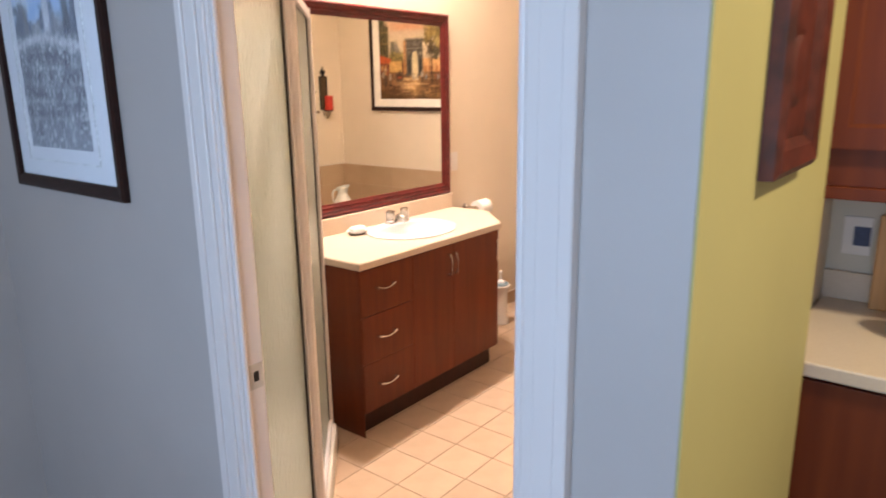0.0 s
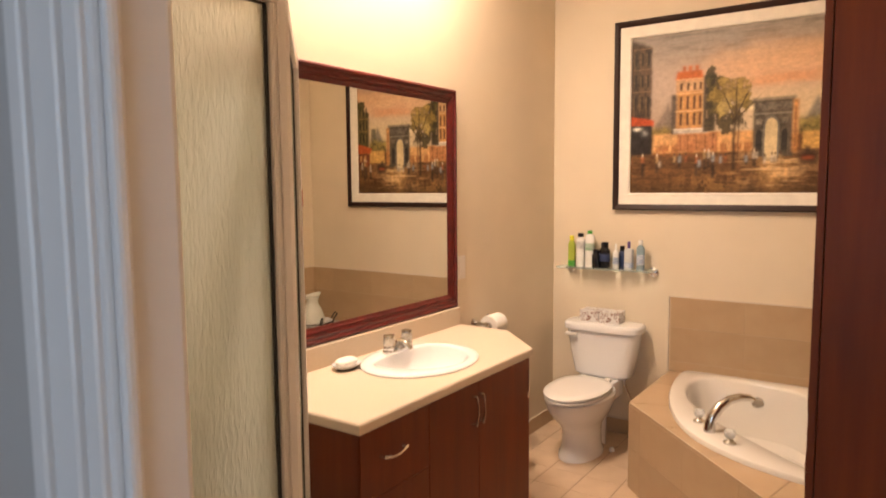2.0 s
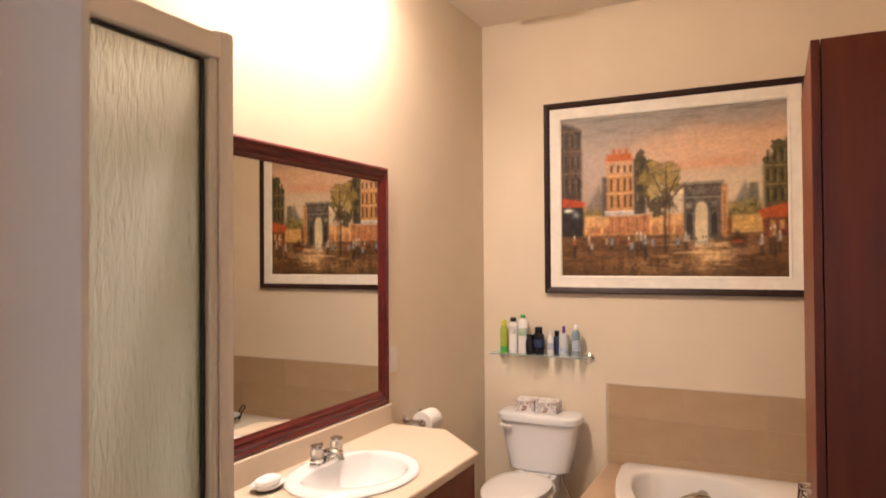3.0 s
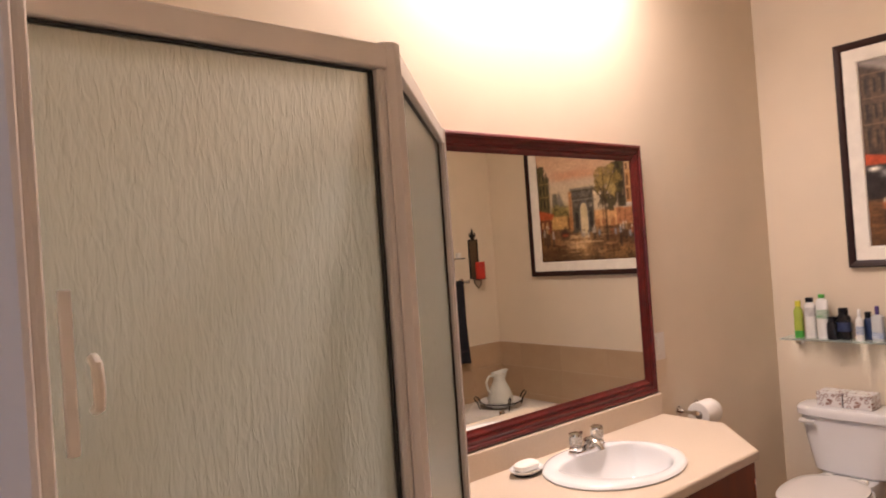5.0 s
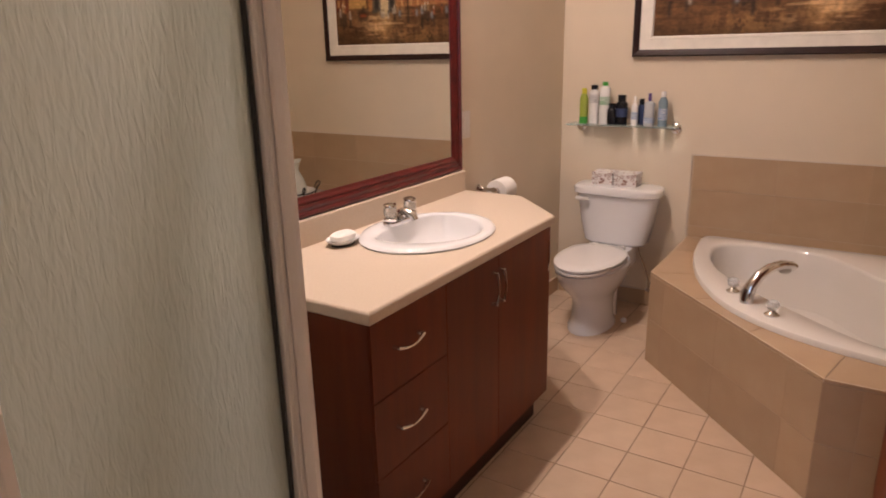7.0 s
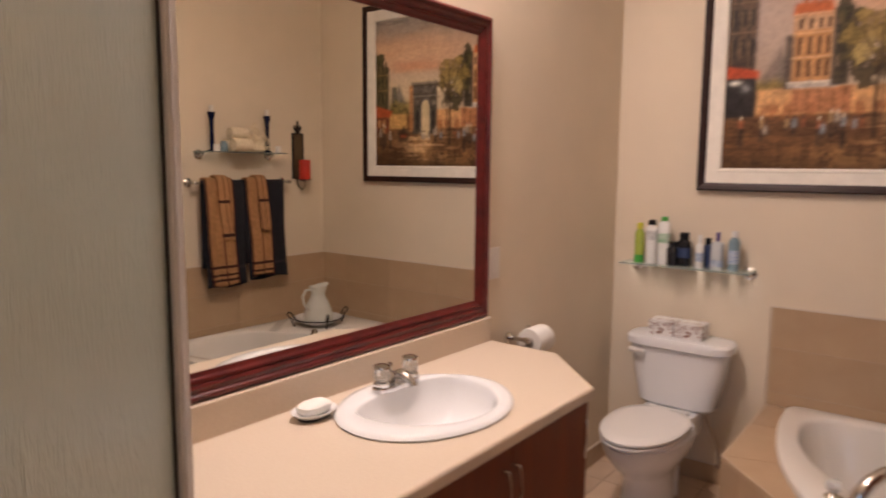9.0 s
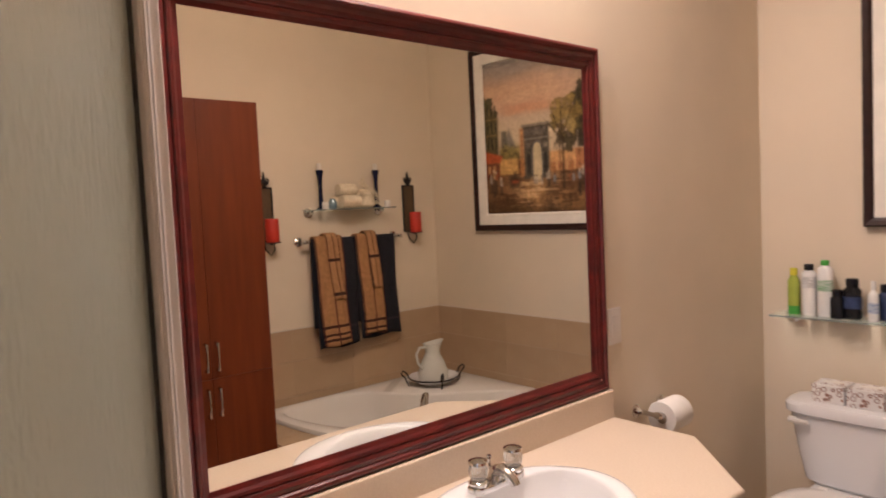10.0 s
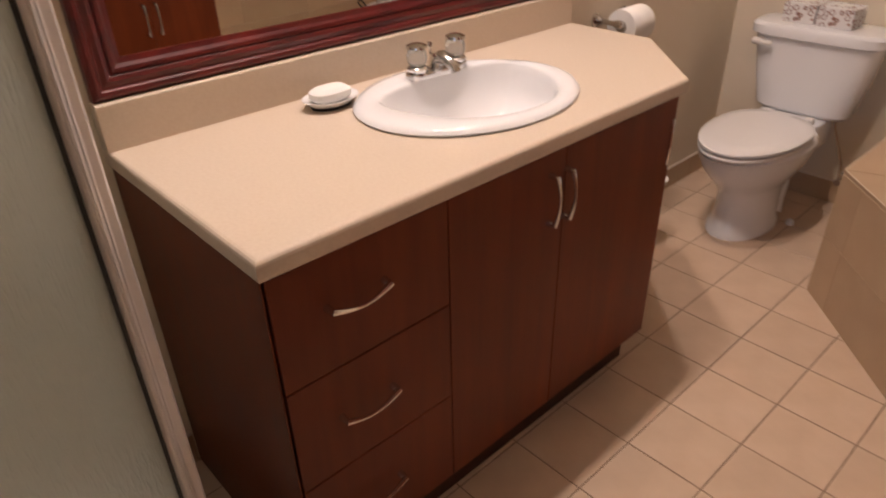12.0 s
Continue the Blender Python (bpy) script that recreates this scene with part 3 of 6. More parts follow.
part("spout", tube([(-1.80, -0.105, 0.870), (-1.80, -0.112, 0.890), (-1.80, -0.126, 0.897), (-1.80, -0.146, 0.892), (-1.80, -0.162, 0.882), (-1.80, -0.169, 0.870)],
                   [0.019, 0.020, 0.018, 0.014, 0.012, 0.011], 14), M_CHROME, tap, smooth=True)
part("pop_up_rod", tube([(-1.80, -0.088, 0.872), (-1.80, -0.086, 0.915), (-1.80, -0.086, 0.917), (-1.80, -0.086, 0.925)], [0.003, 0.003, 0.006, 0.005], 8), M_CHROME, tap)

tap.location.y -= 0.036
tap.scale = (1.06, 1.06, 0.94)

# soap
dish = thing("soap_dish", (-2.08, -0.115, 0.84), "white oval soap dish with a dark foot on the countertop", "soap dish")
part("foot", loft([oval(-2.08, -0.115, 0.046, 0.032, 0.8402), oval(-2.08, -0.115, 0.048, 0.034, 0.8465)]), M_BLACK, dish)
part("bowl", loft([oval(-2.08, -0.115, 0.048, 0.034, 0.8468), oval(-2.08, -0.115, 0.062, 0.046, 0.857), oval(-2.08, -0.115, 0.065, 0.049, 0.861),
                   oval(-2.08, -0.115, 0.062, 0.046, 0.861), oval(-2.08, -0.115, 0.045, 0.03, 0.853)]), M_PORC, dish, smooth=True)
sp = thing("soap_bar", (-2.08, -0.115, 0.855), "white bar of soap lying in the dish", "soap")
b = loft([oval(-2.08, -0.115, 0.038, 0.022, 0.8545, 32, 3), oval(-2.08, -0.115, 0.046, 0.029, 0.862, 32, 3), oval(-2.08, -0.115, 0.046, 0.029, 0.874, 32, 3),
          oval(-2.08, -0.115, 0.036, 0.021, 0.881, 32, 3)])
part("bar", b, M_SOAP, sp, smooth=True)

# mirror with a moulded red-brown frame
MX0, MX1, MZ0, MZ1 = -2.515, -1.162, 0.931, 1.996
mir = thing("wall_mirror", (-1.83, -0.01, 0.937), "large rectangular mirror in a moulded mahogany-red frame above the countertop", "mirror")


def moulding(y0, z0, y1, z1, prof, plane, sgn, along="x"):
    """A mitred rectangular frame. prof: (inset, depth) across the moulding; on plane 'y' or 'x' at the value plane[1]."""
    bms = []
    corners = [(y0, z0), (y1, z0), (y1, z1), (y0, z1)]
    ins = [(1, 1), (-1, 1), (-1, -1), (1, -1)]
    for k in range(4):
        (a, b2), (c, d) = corners[k], corners[(k + 1) % 4]
        ia, ic2 = ins[k], ins[(k + 1) % 4]
        bm = bmesh.new()
        ra, rb = [], []
        for i, dep in prof:
            for r, (u, v), w in ((ra, (a, b2), ia), (rb, (c, d), ic2)):
                uu, vv = u + w[0] * i, v + w[1] * i
                p = (uu, plane[1] + sgn * dep, vv) if plane[0] == "y" else (plane[1] + sgn * dep, uu, vv)
                r.append(bm.verts.new(p))
        n = len(prof)
        for i in range(n):
            bm.faces.new((ra[i], ra[(i + 1) % n], rb[(i + 1) % n], rb[i]))
        bm.faces.new(ra)
        bm.faces.new(rb[::-1])
        bmesh.ops.recalc_face_normals(bm, faces=bm.faces)
        bms.append(bm)
    return bms


prof = [(0, 0), (0, 0.018), (0.005, 0.024), (0.010, 0.026), (0.016, 0.025), (0.019, 0.020), (0.023, 0.019), (0.032, 0.021), (0.039, 0.018), (0.042, 0.015), (0.046, 0.018), (0.052, 0.017), (0.058, 0.012), (0.068, 0.009), (0.068, 0.0)]
for b in moulding(MX0, MZ0, MX1, MZ1, prof, ("y", -0.002), -1):
    part("frame_side", b, M_RED, mir)
part("glass", box((MX0 + 0.060, -0.009, MZ0 + 0.060), (MX1 - 0.060, -0.004, MZ1 - 0.060)), M_MIRROR, mir)

# switch plate
sw = thing("light_switch", (-1.095, 0, 1.06), "white rocker light switch on the wall", "light switch")
part("plate", box((-1.131, -0.006, 1.062), (-1.061, -0.0005, 1.180), 0.002), M_PLATE, sw)
part("rocker", box((-1.112, -0.009, 1.088), (-1.080, -0.0062, 1.154), 0.001), M_PLATE, sw)

# paper holder and roll
ph = thing("toilet_paper_holder", (-0.92, 0, 0.81), "chrome toilet paper holder on the wall", "toilet paper holder")
for x in (-0.985, -0.835):
    part("post", join(lathe((x, 0, 0.815), [(0.022, -0.0008), (0.022, -0.006), (0.012, -0.014), (0.008, -0.03)], 16, "y"),
                      lathe((x, -0.03, 0.815), [(0.008, 0), (0.008, -0.04), (0.013, -0.05), (0.013, -0.066), (0.006, -0.074)], 16, "y")), M_CHROME, ph, smooth=True)
part("rod", tube([(-0.985, -0.085, 0.815), (-0.835, -0.085, 0.815)], 0.008, 12), M_CHROME, ph, smooth=True)
pr = thing("toilet_paper_roll", (-0.905, -0.085, 0.76), "white roll of toilet paper on its holder", "toilet paper")
part("roll", lathe((-0.965, -0.085, 0.803), [(0.020, 0.0), (0.052, 0.0), (0.054, 0.003), (0.054, 0.108), (0.052, 0.111), (0.02, 0.111)], 32, "x"), M_PAPER, pr, smooth=True)
part("core", lathe((-0.9655, -0.085, 0.803), [(0.0085, 0), (0.0195, 0.0), (0.0195, 0.112), (0.0085, 0.112)], 24, "x"), M_CARD, pr, "grey cardboard core")

# ---- toilet ----
TY = -0.390
tl = thing("toilet", (-0.4, TY, 0), "white two-piece toilet with closed lid on the tiled floor", "toilet")


def rr(x0, x1, hw, z, n=40, p=4.0, taper=0.0):
    cx, a = (x0 + x1) / 2, (x1 - x0) / 2
    return [(x, TY + (y - TY) * (1 + taper * (cx - x) / a), z) for x, y, _ in oval(cx, TY, a, hw, z, n, p)]


part("tank", loft([rr(-0.175, -0.025, 0.155, 0.385), rr(-0.19, -0.022, 0.172, 0.40), rr(-0.20, -0.02, 0.20, 0.53), rr(-0.208, -0.018, 0.220, 0.662)]), M_PORC, tl, smooth=True)
part("tank_lid", loft([rr(-0.214, -0.014, 0.226, 0.6625), rr(-0.222, -0.008, 0.236, 0.668), rr(-0.224, -0.006, 0.238, 0.698), rr(-0.216, -0.012, 0.228, 0.710), rr(-0.18, -0.03, 0.19, 0.714)]),
     M_PORC, tl, smooth=True)
part("flush_lever", join(box((-0.232, TY + 0.13, 0.632), (-0.214, TY + 0.205, 0.648), 0.006, 2), box((-0.222, TY + 0.175, 0.628), (-0.207, TY + 0.205, 0.652), 0.004)), M_PLATE, tl)


def egg(x_back, x_front, hw, z, n=44):
    out = []
    cx = x_back - (x_back - x_front) * 0.42
    for i in range(n):
        t = 2 * math.pi * i / n
        c, s = math.cos(t), math.sin(t)
        ax = (x_back - cx) if c > 0 else (cx - x_front)
        pw = 2.6 if c > 0 else 2.0
        out.append((cx + ax * math.copysign(abs(c) ** (2 / pw), c), TY + hw * math.copysign(abs(s) ** (2 / pw), s), z))
    return out


BY = 0.018      # the bowl stands a little off the tank's middle


def bowl_ring(x_back, x_front, hw, z):
    return [(x, y + BY, z) for x, y, z in egg(x_back, x_front, hw, z)]


part("bowl", loft([bowl_ring(-0.26, -0.60, 0.114, 0.0), bowl_ring(-0.26, -0.598, 0.113, 0.022), bowl_ring(-0.27, -0.580, 0.102, 0.045), bowl_ring(-0.27, -0.572, 0.096, 0.11), bowl_ring(-0.26, -0.576, 0.098, 0.165),
                   bowl_ring(-0.24, -0.600, 0.112, 0.198), bowl_ring(-0.22, -0.645, 0.138, 0.235), bowl_ring(-0.20, -0.695, 0.160, 0.285), bowl_ring(-0.19, -0.722, 0.173, 0.33), bowl_ring(-0.19, -0.728, 0.176, 0.352),
                   bowl_ring(-0.19, -0.716, 0.168, 0.361)]), M_PORC, tl, smooth=True)
part("bowl_back", prism([(x, y + BY / 2) for x, y, z in oval(-0.17, TY, 0.13, 0.125, 0, 24, 4)], 0.28, 0.3845, 0.01), M_PORC, tl, smooth=True)
part("trapway", tube([(-0.36, TY + BY, 0.245), (-0.27, TY + BY, 0.262), (-0.205, TY + BY, 0.235), (-0.178, TY + BY, 0.17), (-0.185, TY + BY, 0.10), (-0.215, TY + BY, 0.045), (-0.235, TY + BY, 0.002)],
                     [0.060, 0.062, 0.062, 0.060, 0.062, 0.070, 0.080], 16), M_PORC, tl, smooth=True)
part("seat", loft([bowl_ring(-0.235, -0.735, 0.162, 0.3625), bowl_ring(-0.232, -0.742, 0.169, 0.369), bowl_ring(-0.232, -0.742, 0.169, 0.375), bowl_ring(-0.235, -0.736, 0.170, 0.3795)]), M_SEAT, tl, smooth=True)
part("lid", loft([bowl_ring(-0.24, -0.735, 0.162, 0.3815), bowl_ring(-0.238, -0.743, 0.170, 0.387), bowl_ring(-0.238, -0.743, 0.170, 0.395), bowl_ring(-0.245, -0.730, 0.158, 0.4025), bowl_ring(-0.28, -0.67, 0.117, 0.4055)]), M_SEAT, tl, smooth=True)
for s in (-1, 1):
    part("hinge", box((-0.255, TY + s * 0.075 - 0.018, 0.382), (-0.225, TY + s * 0.075 + 0.018, 0.406), 0.006), M_SEAT, tl)
part("floor_bolt", lathe((-0.30, TY - 0.125, 0.0), [(0.016, 0), (0.016, 0.012), (0.008, 0.022), (0.002, 0.024)], 14), M_PORC, tl)
# water valve and hose by the wall
va = thing("water_valve", (-0.10, TY + 0.13, 0.14), "chrome water valve with a braided hose behind the toilet", "valve")
part("valve", join(lathe((0, TY - 0.19, 0.13), [(0.025, -0.0008), (0.022, -0.008), (0.009, -0.012), (0.009, -0.075), (0.013, -0.08), (0.013, -0.10)], 14, "x"),
                   lathe((-0.09, TY - 0.19, 0.13), [(0.016, -0.045), (0.018, -0.03), (0.008, -0.02), (0.008, 0.0)], 14, "y")), M_CHROME, va, smooth=True)
part("hose", tube([(-0.09, TY - 0.19, 0.135), (-0.095, TY - 0.185, 0.20), (-0.11, TY - 0.16, 0.28), (-0.115, TY - 0.13, 0.35), (-0.115, TY - 0.125, 0.386)], 0.006, 8), M_CHROME, va, smooth=True)

# brush in its holder on the floor beside the vanity
BX, BYY = -0.825, -0.185
br = thing("toilet_brush", (BX, BYY, 0), "white toilet brush holder with pale blue rim beside the vanity", "toilet brush")
part("holder", lathe((BX, BYY, 0.0), [(0.052, 0.0), (0.056, 0.006), (0.050, 0.05), (0.044, 0.16), (0.046, 0.235), (0.060, 0.262), (0.061, 0.270), (0.050, 0.272), (0.040, 0.24)], 24), M_WHITEP, br, smooth=True)
part("rim", lathe((BX, BYY, 0.2725), [(0.052, 0), (0.052, 0.012), (0.046, 0.016), (0.036, 0.016)], 24), M_BLUEP, br, "pale blue plastic rim", smooth=True)
part("brush_handle", lathe((BX, BYY, 0.289), [(0.030, 0), (0.028, 0.010), (0.010, 0.018), (0.009, 0.055), (0.014, 0.066), (0.012, 0.078), (0.004, 0.082)], 16), M_WHITEP, br, smooth=True)

# tissue boxes on the tank
TB = None
for y0, y1 in ((-0.372, -0.256), (-0.500, -0.377)):
    t = thing("tissue_box", (-0.115, (y0 + y1) / 2, 0.714), "small white tissue box with printed rings on the toilet tank", "tissue box", "tissue boxes on the tank")
    part("carton", box((-0.175, y0, 0.7145), (-0.062, y1, 0.784), 0.002, 1), M_TISSUE, t)
    part("opening", loft([[(p[0], p[1], 0.7843) for p in oval(-0.11, (y0 + y1) / 2, 0.02, 0.035, 0, 16)], [(p[0], p[1], 0.785) for p in oval(-0.11, (y0 + y1) / 2, 0.02, 0.035, 0, 16)]]), M_PAPER, t)

# ---- glass shelf with bottles ----
SZ = 1.034


def glass_shelf(name, label, face, lo, hi, z, posts):
    """face 'x': on the wall x=0; face 'y': on the wall y=YB."""
    if face == "x":
        s = thing(name, (0, (lo + hi) / 2, z), label, "shelf")
        part("glass", box((-0.145, lo, z - 0.008), (-0.012, hi, z), 0.0015, 1), M_SHELF, s).visible_shadow = False
        for y in posts:
            part("bracket", join(lathe((0, y, z - 0.018), [(0.029, -0.0008), (0.029, -0.007), (0.02, -0.013), (0.008, -0.017)], 20, "x"),
                                 box((-0.05, y - 0.011, z - 0.026), (-0.012, y + 0.011, z - 0.0085), 0.003)), M_CHROME, s, smooth=True)
    else:
        s = thing(name, ((lo + hi) / 2, YB, z), label, "shelf")
        part("glass", box((lo, YB + 0.012, z - 0.008), (hi, YB + 0.145, z), 0.0015, 1), M_SHELF, s).visible_shadow = False
        for x in posts:
            part("bracket", join(lathe((x, YB, z - 0.018), [(0.029, 0.0008), (0.029, 0.007), (0.02, 0.013), (0.008, 0.017)], 20, "y"),
                                 box((x - 0.011, YB + 0.012, z - 0.026), (x + 0.011, YB + 0.05, z - 0.0085), 0.003)), M_CHROME, s, smooth=True)
    return s


glass_shelf("glass_shelf", "clear glass shelf on round chrome brackets above the toilet", "x", -0.672, -0.085, SZ, (-0.125, -0.645))


def bottle(y, w, d, h, neck, m, label, cap_m, cap_r, cap_h, band=None, x=-0.08):
    t = thing("bottle", (x, y, SZ), label, "bottle")
    body_h = h - cap_h
    part("container", loft([oval(x, y, d * 0.94, w * 0.94, SZ + 0.0003, 24, 2.6), oval(x, y, d, w, SZ + 0.006, 24, 2.6), oval(x, y, d, w, SZ + body_h * neck, 24, 2.6),
                            oval(x, y, d * 0.8, w * 0.75, SZ + body_h * (neck * 0.4 + 0.6), 24, 2.3), oval(x, y, cap_r * 0.8, cap_r * 0.8, SZ + body_h, 24)]), m, t, smooth=True)
    part("cap", loft([oval(x, y, cap_r, cap_r, SZ + body_h + 0.0005, 24), oval(x, y, cap_r, cap_r, SZ + h - 0.003, 24), oval(x, y, cap_r * 0.85, cap_r * 0.85, SZ + h, 24)]), cap_m, t, smooth=True)
    if band:
        z0, z1, bmat = band
        part("label", loft([oval(x, y, d + 0.0006, w + 0.0006, SZ + z0, 24, 2.6), oval(x, y, d + 0.0006, w + 0.0006, SZ + z1, 24, 2.6)], False, False), bmat, t)
    return t


bottle(-0.160, 0.022, 0.018, 0.188, 0.85, M_LIME, "lime-green bottle with a yellow cap on the glass shelf", M_YCAP, 0.014, 0.03, (0.0008, 0.035, M_GREEN))
bottle(-0.218, 0.026, 0.018, 0.205, 0.93, M_WHITEP, "tall white bottle with a black cap on the glass shelf", M_BLACKP, 0.018, 0.024, (0.11, 0.155, M_GREYL))
bottle(-0.277, 0.028, 0.019, 0.222, 0.93, M_WHITEP, "tall white bottle with green print and a green cap", M_GREEN, 0.015, 0.02, (0.10, 0.145, M_PRINTG))
bottle(-0.326, 0.024, 0.018, 0.112, 0.9, M_BLACKP, "short black bottle on the glass shelf", M_BLACKP, 0.018, 0.025, None, -0.10)
bottle(-0.372, 0.032, 0.022, 0.155, 0.88, M_BLACKP, "broad black bottle with a blue label", M_BLACKP, 0.022, 0.03, (0.04, 0.085, M_NAVYL))
b5 = bottle(-0.449, 0.018, 0.016, 0.150, 0.8, M_WHITEP, "slim white pump bottle with a blue side", M_WHITEP, 0.008, 0.035, (0.03, 0.07, M_PRINTB), -0.10)
bottle(-0.472, 0.022, 0.016, 0.135, 0.85, M_NAVYL, "dark blue bottle behind the pump bottle", M_BLACKP, 0.014, 0.03, None, -0.055)
bottle(-0.520, 0.027, 0.018, 0.165, 0.92, M_GREYP, "grey-white pump bottle with a purple nozzle", M_PURP, 0.009, 0.04, (0.012, 0.04, M_PRINTB))
bottle(-0.590, 0.023, 0.018, 0.175, 0.85, M_BLUEP, "pale blue clear bottle with a white cap", M_WHITEP, 0.013, 0.028, (0.03, 0.09, M_PRINTB))

# ---- tub in its tiled surround ----
DZ = 0.440
A1, A2, A3 = (-0.702, -0.748), (-1.478, -1.500), (-1.478, YB)
deck_out = [(-0.001, YB + 0.001), (-0.001, -0.748), A1, A2, (-1.478, YB + 0.001)][::-1]
tub_out = [(-0.014, -2.166), (-0.014, -0.835), (-0.16, -0.838), (-0.32, -0.853), (-0.50, -0.887), (-0.66, -0.933), (-0.81, -0.995), (-0.94, -1.068), (-1.045, -1.150), (-1.13, -1.250),
           (-1.20, -1.37), (-1.255, -1.51), (-1.295, -1.67), (-1.322, -1.85), (-1.335, -2.02), (-1.338, -2.166)]
cen = Vector((-0.62, -1.55))


def inset(pts, k, c=cen):
    return [(c[0] + (x - c[0]) * k, c[1] + (y - c[1]) * k) for x, y in pts]


sur = thing("tub_surround", (-0.75, -1.4, 0), "beige tiled step-like surround of the corner bathtub", "bathtub surround")
core_out = [(-0.001, YB + 0.001), (-0.001, -0.7505), (-0.7032, -0.7505), (-1.4755, -1.5012), (-1.4755, YB + 0.001)][::-1]
part("core", slab_with_hole(core_out, inset(tub_out, 0.97)[::-1], 0.0, DZ - 0.010), M_GROUT, sur)


def resample(pts, n):
    """n points evenly spaced round a closed outline."""
    P = [Vector(p) for p in pts]
    seg = [(P[(i + 1) % len(P)] - P[i]).length for i in range(len(P))]
    tot = sum(seg)
    out = []
    for k in range(n):
        s = tot * k / n
        i = 0
        while s > seg[i]:
            s -= seg[i]
            i += 1
        out.append(P[i].lerp(P[(i + 1) % len(P)], s / seg[i]))
    return out


def smooth_ring(pts, it):
    for _ in range(it):
        pts = [(pts[i - 1] + pts[i] * 2 + pts[(i + 1) % len(pts)]) / 4 for i in range(len(pts))]
    return pts


tub = thing("bathtub", (-0.7, -1.5, DZ), "white acrylic corner bathtub set in the tiled surround", "bathtub")
N = 120
ro = smooth_ring(resample(tub_out, N), 2)
inner = [(-0.13, -1.42), (-0.10, -1.30), (-0.095, -1.10), (-0.12, -0.97), (-0.22, -0.925), (-0.40, -0.945), (-0.57, -1.005), (-0.71, -1.095), (-0.82, -1.20), (-0.91, -1.29), (-0.99, -1.385), (-1.085, -1.49),
         (-1.170, -1.60), (-1.225, -1.78), (-1.258, -1.95), (-1.255, -2.08), (-1.10, -2.118), (-0.86, -2.118), (-0.70, -2.05), (-0.59, -1.82), (-0.43, -1.65), (-0.25, -1.52)]
def match(ring, ref):
    """Rotate the ring's numbering so that it lies beside ref's."""
    k = min(range(len(ring)), key=lambda s: sum((ring[(i + s) % len(ring)] - ref[i]).length for i in range(0, len(ring), 4)))
    return [ring[(i + k) % len(ring)] for i in range(len(ring))]


ri = match(smooth_ring(resample(inner, N), 6), ro)


def ringz(ps, z, k=1.0):
    c = Vector((-0.66, -1.46))
    return [(c.x + (p.x - c.x) * k, c.y + (p.y - c.y) * k, z) for p in ps]


rings = [ringz(ro, DZ - 0.004, 0.985), ringz(ro, DZ + 0.001), ringz(ro, DZ + 0.014, 1.0), ringz(ro, DZ + 0.022, 0.993), ringz(ro, DZ + 0.025, 0.98), ringz(ri, DZ + 0.024, 1.03), ringz(ri, DZ + 0.020, 1.01),
         ringz(ri, DZ + 0.008, 0.995), ringz(ri, DZ - 0.06, 0.975), ringz(ri, DZ - 0.20, 0.90), ringz(ri, DZ - 0.25, 0.86), ringz(ri, DZ - 0.262, 0.80), ringz(ri, DZ - 0.27, 0.70), ringz(ri, DZ - 0.33, 0.64),
         ringz(ri, DZ - 0.37, 0.58), ringz(ri, DZ - 0.375, 0.4), ringz(ri, DZ - 0.375, 0.05)]
part("shell", loft(rings, False, True), M_TUB, tub, smooth=True)
part("overflow", lathe((-0.115, -1.25, 0.36), [(0.035, 0.02), (0.035, 0.0), (0.03, -0.008), (0.012, -0.012)], 20, "x"), M_CHROME, tub, smooth=True)

# tub faucet: arched spout and two clear knobs, each on the rim
tf = thing("tub_faucet", (-0.99, -1.20, DZ + 0.02), "chrome arched tub spout with two clear knobs on the rim", "faucet")
s0, sd = Vector((-0.965, -1.195, DZ + 0.024)), Vector((0.707, -0.707, 0))
pts = [s0, s0 + Vector((0, 0, 0.03)), s0 + sd * 0.012 + Vector((0, 0, 0.065)), s0 + sd * 0.045 + Vector((0, 0, 0.105)), s0 + sd * 0.09 + Vector((0, 0, 0.132)), s0 + sd * 0.14 + Vector((0, 0, 0.142)),
       s0 + sd * 0.185 + Vector((0, 0, 0.136)), s0 + sd * 0.205 + Vector((0, 0, 0.125))]
part("spout", tube(pts, [0.027, 0.025, 0.023, 0.022, 0.020, 0.018, 0.015, 0.012], 16), M_CHROME, tf, smooth=True)
for k in (-1, 1):
    c = Vector((-0.868, -1.128, DZ + 0.0245)) if k > 0 else Vector((-1.065, -1.298, DZ + 0.0245))
    kn = part("knob", lathe(tuple(c), [(0.027, 0), (0.027, 0.005), (0.014, 0.014), (0.010, 0.022)], 20), M_CHROME, tf, smooth=True)
    part("knob_grip", lathe(tuple(c + Vector((0, 0, 0.0225))), [(0.012, 0), (0.021, 0.006), (0.024, 0.020), (0.021, 0.032), (0.012, 0.036)], 10), M_ACRYL, kn, "clear acrylic grip")

# water jug in a bowl on a wire stand, on the tub's corner ledge
JX, JY, JZ = -0.335, -1.865, DZ + 0.0245
st = thing("bowl_stand", (JX, JY, JZ), "low dark wire stand under the wash bowl", "plant stand")
b = tube([(JX + 0.150 * math.cos(a), JY + 0.150 * math.sin(a), JZ + 0.046) for a in [i * math.pi / 12 for i in range(25)]], 0.004, 6)
for i in range(4):
    a = 0.4 + i * math.pi / 2
    join(b, tube([(JX + q3 * math.cos(a), JY + q3 * math.sin(a), JZ + h3) for q3, h3 in ((0.150, 0.046), (0.168, 0.084), (0.188, 0.100), (0.202, 0.088), (0.192, 0.070), (0.176, 0.056), (0.166, 0.024), (0.156, 0.004))], 0.005, 6))
part("wire", b, M_IRON, st)
